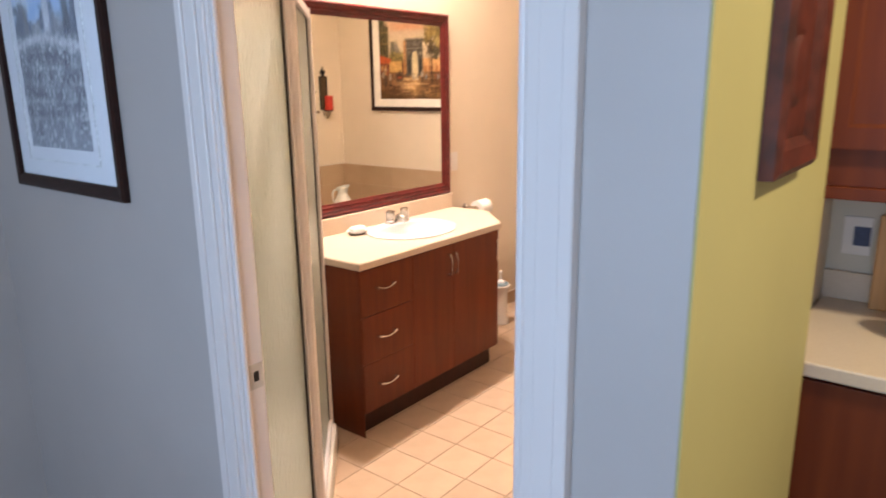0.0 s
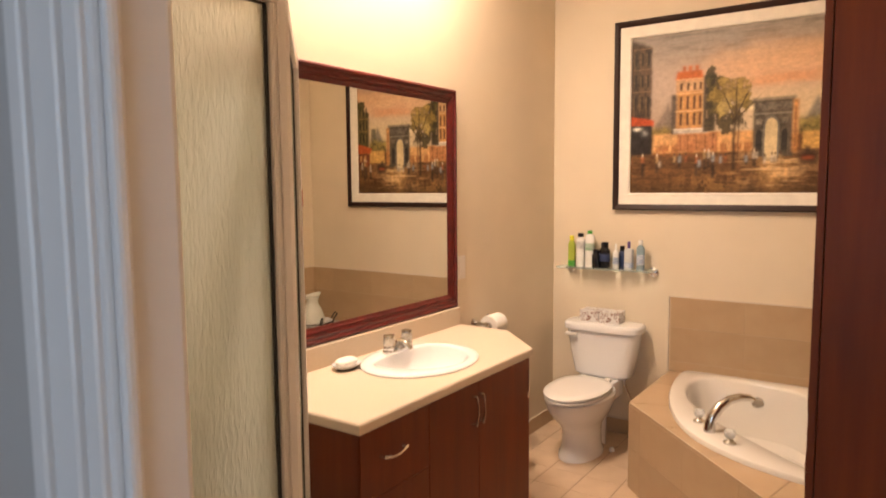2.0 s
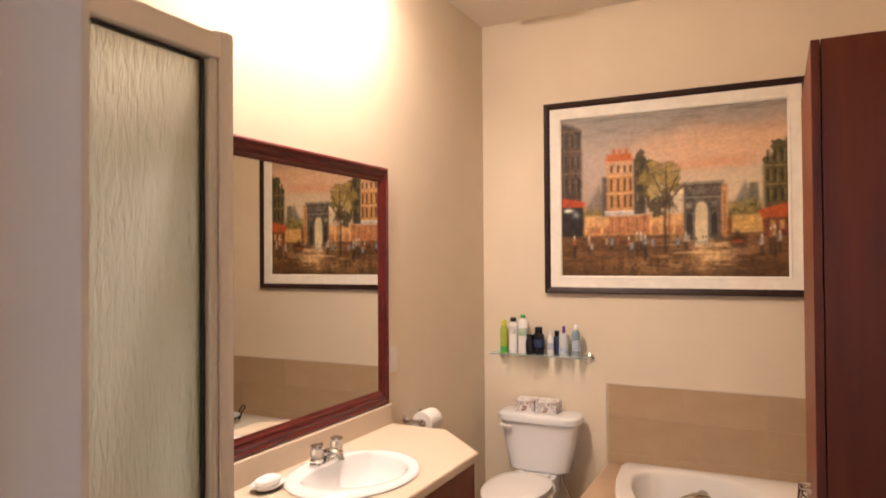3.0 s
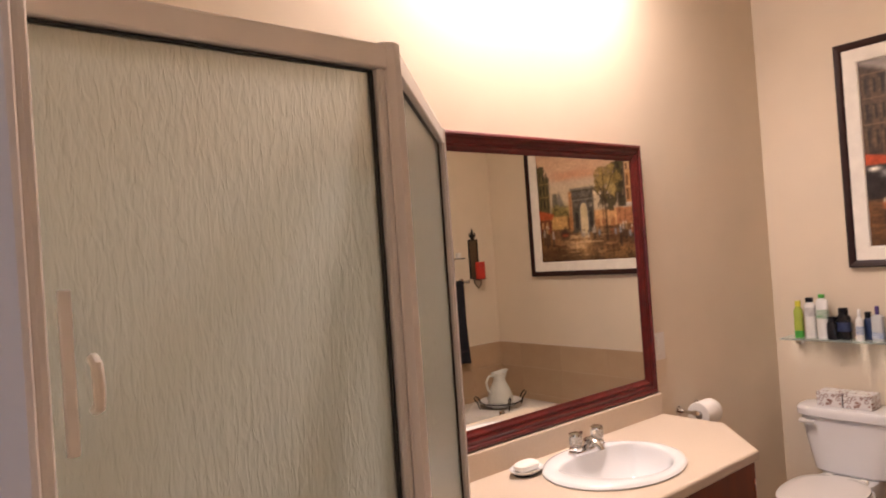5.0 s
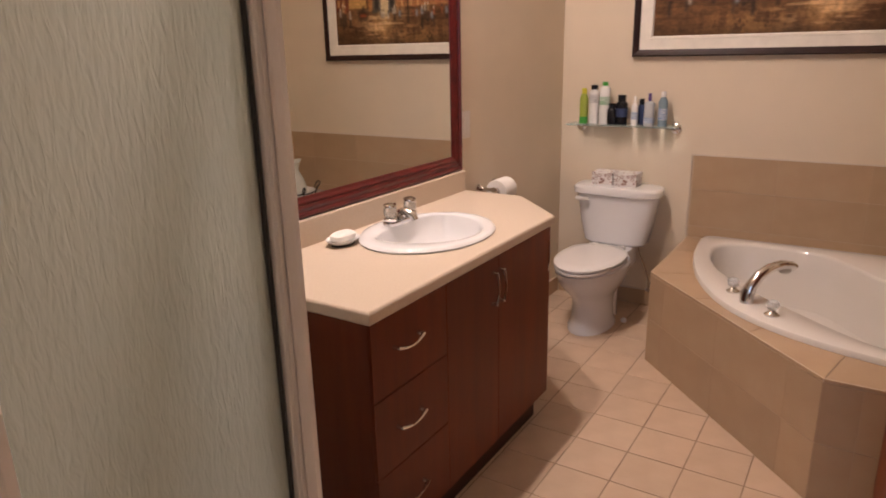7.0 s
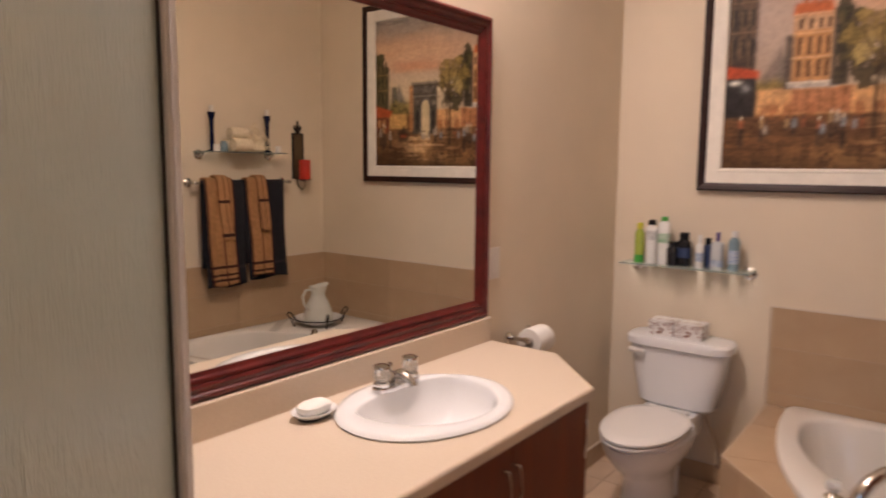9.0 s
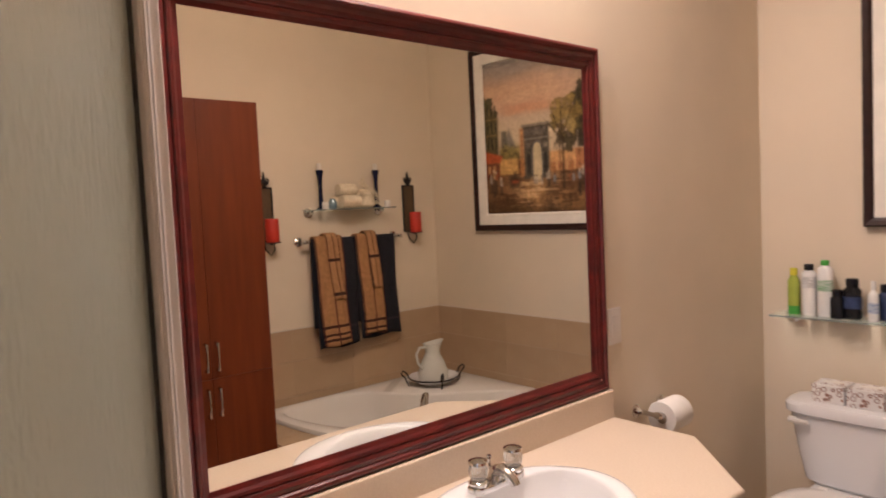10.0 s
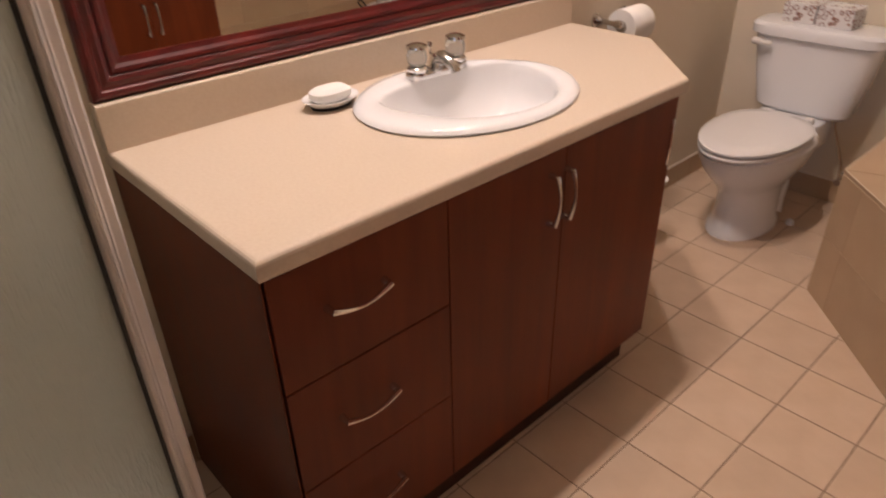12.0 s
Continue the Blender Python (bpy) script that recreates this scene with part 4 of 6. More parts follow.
bw = thing("wash_bowl", (JX, JY, JZ + 0.03), "white porcelain wash bowl on the wire stand", "bowl")
part("bowl", lathe((JX, JY, JZ - 0.024), [(0.050, 0.028), (0.070, 0.031), (0.110, 0.044), (0.140, 0.064), (0.150, 0.078), (0.144, 0.078), (0.104, 0.050), (0.06, 0.036), (0.01, 0.034)], 36), M_PORC, bw, smooth=True)
JZ -= 0.034
jg = thing("water_jug", (JX, JY, JZ + 0.037), "pale porcelain water jug standing in the wash bowl", "jug")
rings = []
for r, h, e in ((0.05, 0.040, 0), (0.062, 0.05, 0), (0.082, 0.09, 0), (0.085, 0.13, 0), (0.066, 0.185, 0), (0.044, 0.225, 0), (0.040, 0.245, 0.006), (0.052, 0.285, 0.025), (0.046, 0.285, 0.022), (0.034, 0.25, 0.0), (0.03, 0.2, 0)):
    rings.append([(JX + r * math.cos(t) + e * max(0, math.cos(t)) ** 3, JY + r * math.sin(t), JZ - 0.024 + h + (e * 0.6 * max(0, math.cos(t)) ** 2)) for t in [2 * math.pi * i / 28 for i in range(28)]])
part("jug", loft(rings), M_JUG, jg, smooth=True)
part("jug_handle", tube([(JX - 0.045, JY, JZ + 0.246), (JX - 0.09, JY, JZ + 0.250), (JX - 0.115, JY, JZ + 0.216), (JX - 0.105, JY, JZ + 0.166), (JX - 0.072, JY, JZ + 0.131)], 0.008, 8), M_JUG, jg, smooth=True)

jg.scale = (1.08, 1.08, 1.10)

# ---- tall cabinet ----
CX0, CX1, CY, CZ = -2.105, -1.480, -1.676, 2.060
tc = thing("tall_cabinet", (-1.78, -1.94, 0), "tall reddish-brown wooden linen cabinet with four doors beside the bathtub", "cabinet")
part("body", box((CX0, YB + 0.001, 0.10), (CX1, CY - 0.0205, CZ), 0.001, 1), M_WOOD, tc)
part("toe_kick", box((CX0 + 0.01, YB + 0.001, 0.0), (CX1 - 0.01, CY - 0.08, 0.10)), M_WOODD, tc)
for x0, x1, xh in ((CX0, -1.7726, -1.798), (-1.7714, CX1, -1.746)):
    d = part("door", box((x0, CY - 0.018, 0.104), (x1, CY, 0.8134), 0.0008, 1), M_WOOD, tc)
    handle((xh, CY, 0.648), (xh, CY, 0.768), (0, 0.028, 0), d, (0, 0.006, 0))
    d = part("door", box((x0, CY - 0.018, 0.8146), (x1, CY, CZ), 0.0008, 1), M_WOOD, tc)
    handle((xh, CY, 0.855), (xh, CY, 0.975), (0, 0.028, 0), d, (0, 0.006, 0))

# ---- big painting over the toilet and tub ----
PY0, PY1, PZ0, PZ1 = -1.758, -0.396, 1.382, 2.476


def canvas(name, parent, paint, u0, u1, z0, z1, nx, nz, plane, m, flip=False):
    """A flat painted sheet: colours come from paint(u, v), u from one side to the other, v from below."""
    uu, vv = np.meshgrid((np.arange(nx) + 0.5) / nx, (np.arange(nz) + 0.5) / nz)
    col = paint(uu, vv)
    o = ORIG[parent]
    gx, gz = np.meshgrid(np.linspace(u0, u1, nx + 1), np.linspace(z0, z1, nz + 1))
    if plane[0] == "x":
        co = np.stack([np.full(gx.size, plane[1]), gx.ravel(), gz.ravel()], 1)
    else:
        co = np.stack([gx.ravel(), np.full(gx.size, plane[1]), gz.ravel()], 1)
    co = co - np.array(o)
    i = (np.arange(nz)[:, None] * (nx + 1) + np.arange(nx)[None, :]).ravel()
    fs = np.stack([i, i + 1, i + nx + 2, i + nx + 1], 1)
    if flip:
        fs = fs[:, ::-1]
    me = bpy.data.meshes.new(name)
    me.from_pydata(co.tolist(), [], fs.tolist())
    at = me.color_attributes.new("paint", "FLOAT_COLOR", "CORNER")
    c4 = np.concatenate([col.reshape(-1, 3), np.ones((nx * nz, 1))], 1)
    at.data.foreach_set("color", np.repeat(c4, 4, axis=0).astype(np.float32).ravel())
    me.materials.append(m)
    ob = new(name, me)
    ob.parent = parent
    ORIG[ob] = o
    return ob


def fbm(u, v, sc, seed, oct=4):
    """Smooth value noise on arrays."""
    out = np.zeros_like(u)
    amp, tot = 1.0, 0.0
    for k in range(oct):
        rng = np.random.default_rng(seed + k)
        g = rng.random((64, 64))
        x, y = u * sc * 2 ** k, v * sc * 2 ** k
        xi, yi = np.floor(x).astype(int), np.floor(y).astype(int)
        fx, fy = x - xi, y - yi
        fx, fy = fx * fx * (3 - 2 * fx), fy * fy * (3 - 2 * fy)
        G = lambda a, b: g[a % 64, b % 64]
        out += amp * ((G(xi, yi) * (1 - fx) + G(xi + 1, yi) * fx) * (1 - fy) + (G(xi, yi + 1) * (1 - fx) + G(xi + 1, yi + 1) * fx) * fy)
        tot += amp
        amp *= 0.55
    return out / tot


def city(u, v):
    """Street scene: dusk sky, houses, trees, an arch, a wet street. u from the viewer's left, v up."""
    n1, n2, n3 = fbm(u, v, 5, 1), fbm(u * 1.6, v, 22, 9), fbm(u, v, 70, 30)
    up, flat = fbm(u * 2.2, v * 0.35, 30, 51), fbm(u * 0.6, v * 3.0, 14, 66)
    wob = (n2 - 0.5) * 0.006
    U, V = u + wob, v + wob
    c = np.zeros(u.shape + (3,))

    def put(mask, rgb, a=1.0, tex=0.35):
        k = (1 + tex * (n3 - 0.5) + tex * 1.2 * (n2 - 0.5))[..., None]
        mm = (np.clip(mask, 0, 1) * a)[..., None]
        c[:] = c * (1 - mm) + np.array(rgb) * k * mm

    def soft(x, w=0.01):
        return 1 / (1 + np.exp(-np.clip(x / w, -30, 30)))

    def rect(a, b2, lo, hi, w=0.003):
        return soft(U - a, w) * soft(b2 - U, w) * soft(V - lo, w) * soft(hi - V, w)

    def bump(cx, cy, rx, ry):
        return np.exp(-((u - cx) / rx) ** 2 - ((v - cy) / ry) ** 2)

    # sky: mauve grey on one side, an orange bank of cloud on the other, pale at the skyline
    put(np.ones_like(u), (0.56, 0.44, 0.35), 1, 0.08)
    put(soft(0.34 - u + 0.3 * (n1 - 0.5), 0.08), (0.42, 0.34, 0.30), 0.75, 0.1)
    slope = V - 0.92 + 0.16 * u + 0.22 * (n1 - 0.5)
    put(soft(slope, 0.035), (0.27, 0.25, 0.23), 0.8, 0.15)
    put(soft(slope - 0.01, 0.03) * soft(flat - 0.52, 0.05), (0.12, 0.115, 0.11), 0.55, 0.2)
    band = soft(0.105 - np.abs(V - 0.755 - 0.05 * (u - 0.6) + 0.08 * (n1 - 0.5)), 0.03) * soft(u - 0.36, 0.07)
    put(band, (0.70, 0.41, 0.24), 0.8, 0.16)
    put(band * soft(flat - 0.50, 0.05), (0.72, 0.48, 0.31), 0.6, 0.16)
    put(soft(0.028 - np.abs(V - 0.655 - 0.06 * (u - 0.65) + 0.04 * (flat - 0.5)), 0.012) * soft(u - 0.52, 0.04) * soft(0.86 - u, 0.04), (0.70, 0.27, 0.12), 0.7, 0.2)
    put(soft(0.61 - V, 0.03) * soft(u - 0.40, 0.08), (0.68, 0.54, 0.35), 0.85, 0.14)
    put(soft(0.56 - V, 0.04) * soft(0.36 - u, 0.05), (0.40, 0.29, 0.20), 0.6, 0.2)
    # far grey roofs and hedges
    put(soft(0.56 - V - np.abs(U - 0.185) * 2.2, 0.012) * soft(V - 0.36), (0.17, 0.135, 0.12), 0.8, 0.6)
    put(soft(0.55 - V - np.abs(U - 0.83) * 2.6, 0.012) * soft(V - 0.32), (0.16, 0.15, 0.14), 0.85, 0.6)
    put(rect(0.845, 0.885, 0.32, 0.54), (0.12, 0.115, 0.085), 0.9, 0.7)
    put(soft(0.415 + 0.03 * (n2 - 0.5) - V) * rect(0.10, 0.22, 0.30, 0.45), (0.26, 0.19, 0.04), 0.9, 1.2)
    put(soft(0.44 + 0.05 * (n2 - 0.5) - V) * rect(0.755, 0.90, 0.30, 0.47), (0.22, 0.17, 0.045), 0.9, 1.2)
    # street
    put(soft(0.345 - V, 0.006), (0.135, 0.060, 0.024), 1, 0.6)
    put(soft(0.27 - V, 0.03), (0.100, 0.047, 0.019), 0.75, 0.6)
    put(soft(0.30 - V, 0.02) * soft(flat - 0.54, 0.04), (0.22, 0.105, 0.04), 0.55, 0.6)
    put(soft(0.27 - V, 0.03) * bump(0.66, 0.14, 0.085, 0.12), (0.62, 0.36, 0.15), 0.75, 0.9)
    put(soft(0.26 - V, 0.02) * bump(0.66, 0.16, 0.13, 0.14) * soft(flat - 0.50, 0.03), (0.78, 0.52, 0.27), 0.8, 0.7)
    put(soft(0.20 - V, 0.03) * bump(0.40, 0.05, 0.16, 0.07) * soft(n2 - 0.5, 0.05), (0.40, 0.22, 0.08), 0.7, 0.7)
    put(soft(0.05 - V, 0.02), (0.060, 0.032, 0.014), 0.7, 0.6)
    # pale house fronts along the street
    put(rect(0.105, 0.585, 0.255, 0.375, 0.004), (0.66, 0.36, 0.15), 1, 0.5)
    put(rect(0.105, 0.585, 0.29, 0.372, 0.006) * soft(n1 - 0.45, 0.08), (0.74, 0.47, 0.24), 0.7, 0.4)
    put(rect(0.105, 0.585, 0.25, 0.31, 0.008) * soft(0.50 - up, 0.04), (0.30, 0.10, 0.035), 0.8, 0.6)
    put(rect(0.775, 0.905, 0.255, 0.355), (0.60, 0.36, 0.12), 1, 0.6)
    put(rect(0.23, 0.42, 0.26, 0.375), (0.40, 0.16, 0.07), 0.85, 0.6)
    for kx in (0.245, 0.28, 0.32, 0.36, 0.395):
        put(rect(kx, kx + 0.005, 0.27, 0.36, 0.002), (0.16, 0.06, 0.03), 0.8)
    # tall orange house with its shaded side
    put(rect(0.200, 0.226, 0.37, 0.62), (0.095, 0.075, 0.060), 0.95, 0.8)
    put(rect(0.224, 0.350, 0.39, 0.705), (0.52, 0.26, 0.10), 1, 0.5)
    put(rect(0.226, 0.348, 0.635, 0.700), (0.62, 0.40, 0.24), 0.8, 0.4)
    put(soft(U - 0.218 - (V - 0.70) * 0.12, 0.003) * soft(0.352 - U - (V - 0.70) * 0.2, 0.003) * soft(V - 0.705, 0.003) * soft(0.758 - V, 0.003), (0.55, 0.145, 0.045), 1, 0.5)
    for kx in (0.250, 0.278, 0.308):
        put(rect(kx, kx + 0.017, 0.75, 0.790), (0.50, 0.14, 0.05), 1)
    for kx in (0.240, 0.272, 0.303, 0.330):
        for kz, kh in ((0.425, 0.075), (0.525, 0.080), (0.640, 0.045)):
            put(rect(kx, kx + 0.013, kz, kz + kh, 0.002), (0.085, 0.040, 0.022), 0.95)
            put(rect(kx + 0.013, kx + 0.0165, kz, kz + kh, 0.0015), (0.66, 0.40, 0.18), 0.5)
    for kz in (0.508, 0.618, 0.702):
        put(rect(0.222, 0.352, kz, kz + 0.008, 0.002), (0.74, 0.46, 0.24), 0.9)
    put(rect(0.212, 0.372, 0.375, 0.402), (0.50, 0.46, 0.41), 0.95, 0.7)
    put(rect(0.212, 0.372, 0.396, 0.404, 0.002), (0.74, 0.68, 0.58), 0.8)
    put(rect(0.350, 0.405, 0.38, 0.72), (0.055, 0.042, 0.026), 1, 0.9)
    for kz in (0.46, 0.56, 0.65):
        put(rect(0.362, 0.372, kz, kz + 0.05, 0.002), (0.28, 0.20, 0.13), 0.6)

    # trees
    def blob(cx, cy, rx, ry, rgb, a=0.95, tex=1.0):
        d = ((u - cx) / rx) ** 2 + ((v - cy) / ry) ** 2
        put(soft(1 - d + (n2 - 0.5) * 2.6 + (n1 - 0.5), 0.12), rgb, a, tex)
    blob(0.385, 0.715, 0.028, 0.050, (0.060, 0.050, 0.022))
    blob(0.405, 0.60, 0.035, 0.12, (0.075, 0.060, 0.022))
    blob(0.47, 0.44, 0.085, 0.075, (0.050, 0.038, 0.016))
    blob(0.48, 0.58, 0.085, 0.11, (0.22, 0.155, 0.045), 0.85)
    blob(0.45, 0.52, 0.035, 0.05, (0.40, 0.30, 0.11), 0.7)
    blob(0.52, 0.60, 0.045, 0.065, (0.30, 0.21, 0.065), 0.75)
    blob(0.455, 0.64, 0.035, 0.05, (0.26, 0.18, 0.06), 0.7)
    blob(0.55, 0.53, 0.030, 0.03, (0.17, 0.12, 0.035), 0.8)
    blob(0.50, 0.50, 0.03, 0.04, (0.13, 0.09, 0.03), 0.8)
    put(rect(0.484, 0.498, 0.14, 0.46, 0.003), (0.045, 0.027, 0.014), 0.95)
    put(rect(0.506, 0.512, 0.20, 0.50, 0.002), (0.06, 0.035, 0.018), 0.8)
    for k, x0 in ((0.35, 0.490), (-0.30, 0.492), (0.75, 0.495), (0.0, 0.497)):
        put(soft(0.0032 - np.abs(U - x0 - (V - 0.44) * k), 0.0015) * soft(V - 0.42) * soft(0.64 - abs(k) * 0.1 - V), (0.06, 0.038, 0.02), 0.9)
    # arch
    put(rect(0.572, 0.738, 0.215, 0.545), (0.095, 0.078, 0.058), 1, 0.9)
    put(rect(0.566, 0.745, 0.545, 0.560), (0.20, 0.175, 0.14), 0.95)
    put(rect(0.572, 0.740, 0.535, 0.545), (0.05, 0.04, 0.03), 0.8)
    put(rect(0.580, 0.735, 0.490, 0.530), (0.145, 0.125, 0.10), 0.85, 1.3)
    put(rect(0.572, 0.740, 0.462, 0.472, 0.002), (0.24, 0.215, 0.175), 0.85)
    put(rect(0.735, 0.757, 0.235, 0.540), (0.56, 0.25, 0.085), 0.95, 0.7)
    put(rect(0.742, 0.749, 0.27, 0.50, 0.002), (0.16, 0.08, 0.04), 0.7)
    arch = soft(1 - ((U - 0.648) / 0.026) ** 2 - (np.maximum(V - 0.385, 0) / 0.055) ** 2, 0.06) * soft(V - 0.205)
    put(soft(1 - ((U - 0.648) / 0.034) ** 2 - (np.maximum(V - 0.385, 0) / 0.068) ** 2, 0.06) * soft(V - 0.205), (0.20, 0.18, 0.15), 0.9)
    put(arch, (0.62, 0.50, 0.30), 1, 0.25)
    put(arch * soft(0.29 - V, 0.02), (0.76, 0.60, 0.36), 0.8, 0.3)
    for kx in (0.597, 0.703):
        put(soft(1 - ((U - kx) / 0.012) ** 2 - (np.maximum(V - 0.34, 0) / 0.035) ** 2, 0.1) * soft(V - 0.24), (0.030, 0.026, 0.022), 0.9)
        put(rect(kx - 0.013, kx + 0.013, 0.405, 0.44, 0.002), (0.20, 0.17, 0.13), 0.8, 1.2)
    put(bump(0.563, 0.505, 0.008, 0.012), (0.90, 0.78, 0.52), 1.0, 0.1)
    # side buildings
    put(soft(0.102 - U, 0.003) * soft(0.985 - U * 0.55 - V, 0.006) * soft(V - 0.25), (0.062, 0.042, 0.030), 1, 0.8)
    put(soft(0.102 - U, 0.003) * soft(0.93 - V, 0.01) * soft(V - 0.48) * soft(up - 0.52, 0.03), (0.14, 0.085, 0.05), 0.55, 0.6)
    for kx in (0.012, 0.045, 0.074):
        for kz in (0.54, 0.68, 0.82):
            put(rect(kx, kx + 0.016, kz, kz + 0.080, 0.002), (0.022, 0.017, 0.014), 0.9)
            put(rect(kx, kx + 0.004, kz, kz + 0.075, 0.002), (0.26, 0.17, 0.09), 0.6, 1.0)
    for kz in (0.65, 0.79, 0.92):
        put(rect(0.0, 0.105, kz, kz + 0.006, 0.002), (0.22, 0.14, 0.08), 0.7)
    put(soft(0.118 - U, 0.003) * soft(0.497 - 0.25 * U - V, 0.003) * soft(V - 0.435 + 0.05 * U, 0.003), (0.50, 0.075, 0.022), 0.95, 0.5)
    put(rect(0.0, 0.110, 0.25, 0.435), (0.022, 0.018, 0.018), 0.95, 0.8)
    put(bump(0.035, 0.415, 0.022, 0.012), (0.70, 0.68, 0.60), 1.0, 1.2)
    put(bump(0.07, 0.39, 0.016, 0.020), (0.30, 0.30, 0.30), 0.8, 1.2)
    put(soft(U - 0.902, 0.004) * soft(0.64 + (U - 0.9) * 1.5 - V, 0.008) * soft(V - 0.30), (0.105, 0.082, 0.034), 1, 0.9)
    blob(0.965, 0.735, 0.030, 0.035, (0.060, 0.055, 0.020), 0.95)
    blob(0.915, 0.66, 0.014, 0.025, (0.07, 0.06, 0.022), 0.9)
    for kx in (0.916, 0.944, 0.972):
        for kz in (0.43, 0.54, 0.65):
            put(rect(kx, kx + 0.012, kz, kz + 0.070, 0.002), (0.030, 0.026, 0.015), 0.9)
            put(rect(kx + 0.013, kx + 0.018, kz, kz + 0.070, 0.002), (0.24, 0.18, 0.07), 0.6)
    for kz in (0.52, 0.625):
        put(rect(0.905, 1.0, kz, kz + 0.006, 0.002), (0.32, 0.22, 0.08), 0.7)
    put(soft(U - 0.885 + (V - 0.36) * 0.4, 0.003) * soft(V - 0.335, 0.003) * soft(0.385 + (U - 0.9) * 0.35 - V, 0.003), (0.50, 0.10, 0.030), 0.95, 0.5)
    put(rect(0.90, 1.0, 0.235, 0.335), (0.16, 0.040, 0.020), 0.9, 1.0)
    for kx in (0.93, 0.965):
        put(rect(kx, kx + 0.018, 0.27, 0.32, 0.003), (0.62, 0.34, 0.14), 0.8, 0.8)
    # cart and upright smudges on the street, each with a light top and a streak of reflection under it
    put(rect(0.762, 0.835, 0.165, 0.245, 0.006), (0.045, 0.022, 0.014), 0.9, 0.8)
    put(rect(0.775, 0.820, 0.195, 0.212, 0.004), (0.40, 0.075, 0.025), 0.8, 0.5)
    put(rect(0.785, 0.805, 0.235, 0.275, 0.004), (0.05, 0.03, 0.02), 0.9, 0.5)
    rng = np.random.default_rng(5)
    tops = ((0.70, 0.60, 0.48), (0.36, 0.42, 0.46), (0.50, 0.16, 0.06), (0.58, 0.38, 0.18))
    for kx, z0, z1 in ((0.063, 0.10, 0.25), (0.135, 0.13, 0.25), (0.150, 0.16, 0.22), (0.22, 0.18, 0.25), (0.245, 0.16, 0.25), (0.275, 0.19, 0.25), (0.325, 0.11, 0.24), (0.338, 0.14, 0.22),
                       (0.362, 0.14, 0.27), (0.380, 0.16, 0.27), (0.400, 0.09, 0.25), (0.435, 0.19, 0.24), (0.455, 0.20, 0.24), (0.545, 0.17, 0.24), (0.580, 0.16, 0.26), (0.590, 0.20, 0.26), (0.625, 0.19, 0.23),
                       (0.655, 0.18, 0.24), (0.668, 0.18, 0.24), (0.69, 0.21, 0.24), (0.895, 0.12, 0.24), (0.93, 0.13, 0.28), (0.945, 0.11, 0.29), (0.965, 0.14, 0.26)):
        w = 0.007 if z1 - z0 > 0.06 else 0.005
        put(rect(kx - w, kx + w, z0, z1 - 0.02, 0.003), (0.040, 0.026, 0.018), 0.9, 0.8)
        put(rect(kx - w * 0.8, kx + w * 0.8, z1 - 0.055, z1 - 0.012, 0.003), tops[int(rng.integers(4))], 0.75, 0.8)
        put(bump(kx, z1 - 0.006, 0.0045, 0.010), (0.72, 0.58, 0.42) if z1 - z0 > 0.09 else (0.10, 0.06, 0.04), 0.9, 0.3)
        put(rect(kx - w * 0.8, kx + w * 0.8, z0 - 0.06, z0, 0.008), (0.07, 0.035, 0.018), 0.45, 0.6)
    return np.clip(c * (0.92 + 0.16 * n3[..., None]), 0, 1)


big = thing("painting", (-0.01, (PY0 + PY1) / 2, PZ0), "large framed oil painting of a city street at dusk", "painting")
for b in moulding(PY0, PZ0, PY1, PZ1, [(0, 0), (0, 0.028), (0.006, 0.034), (0.022, 0.030), (0.034, 0.024), (0.034, 0.0)], ("x", -0.001), -1):
    part("frame_side", b, M_DARKF, big)
for b in moulding(PY0 + 0.0345, PZ0 + 0.0345, PY1 - 0.0345, PZ1 - 0.0345, [(0, 0), (0, 0.020), (0.05, 0.018), (0.052, 0.021), (0.062, 0.019), (0.066, 0.012), (0.066, 0.0)], ("x", -0.001), -1):
    part("liner_side", b, M_LINER, big, "off-white fabric liner")
canvas("canvas", big, lambda u, v: city(1 - u, v), PY0 + 0.0985, PY1 - 0.0985, PZ0 + 0.0985, PZ1 - 0.0985, 460, 350, ("x", -0.010), M_CANVAS, flip=True)

# ---- towel wall ----
glass_shelf("glass_shelf", "clear glass shelf on round chrome brackets above the towels", "y", -0.995, -0.425, 1.556, (-0.955, -0.46))
for x in (-0.905, -0.515):
    c = thing("candlestick", (x, YB + 0.07, 1.556), "slim dark blue candlestick with a white candle on the glass shelf", "candlestick", "candlesticks on the shelf")
    part("stick", lathe((x, YB + 0.07, 1.5563), [(0.028, 0), (0.028, 0.006), (0.012, 0.014), (0.014, 0.05), (0.011, 0.12), (0.014, 0.18), (0.022, 0.215), (0.02, 0.225)], 18), M_NAVYG, c, smooth=True)
    part("candle", lathe((x, YB + 0.07, 1.7818), [(0.013, 0), (0.013, 0.035), (0.010, 0.038)], 14), M_WAX, c, smooth=True)
for x, y in ((-0.905, 0.115), (-0.475, 0.125)):
    c = thing("votive_candle", (x, YB + y, 1.556), "small white candle on the glass shelf", "candle", "small candles on the shelf")
    part("wax", lathe((x, YB + y, 1.5563), [(0.018, 0), (0.019, 0.004), (0.019, 0.036), (0.016, 0.040)], 16), M_WAX, c, smooth=True)
c = thing("glass_jar", (-0.835, YB + 0.08, 1.556), "small blue-grey glass jar on the glass shelf", "jar")
part("jar", lathe((-0.835, YB + 0.08, 1.5563), [(0.02, 0), (0.024, 0.006), (0.024, 0.04), (0.016, 0.052), (0.016, 0.06)], 18), M_BLUEP, c, smooth=True)
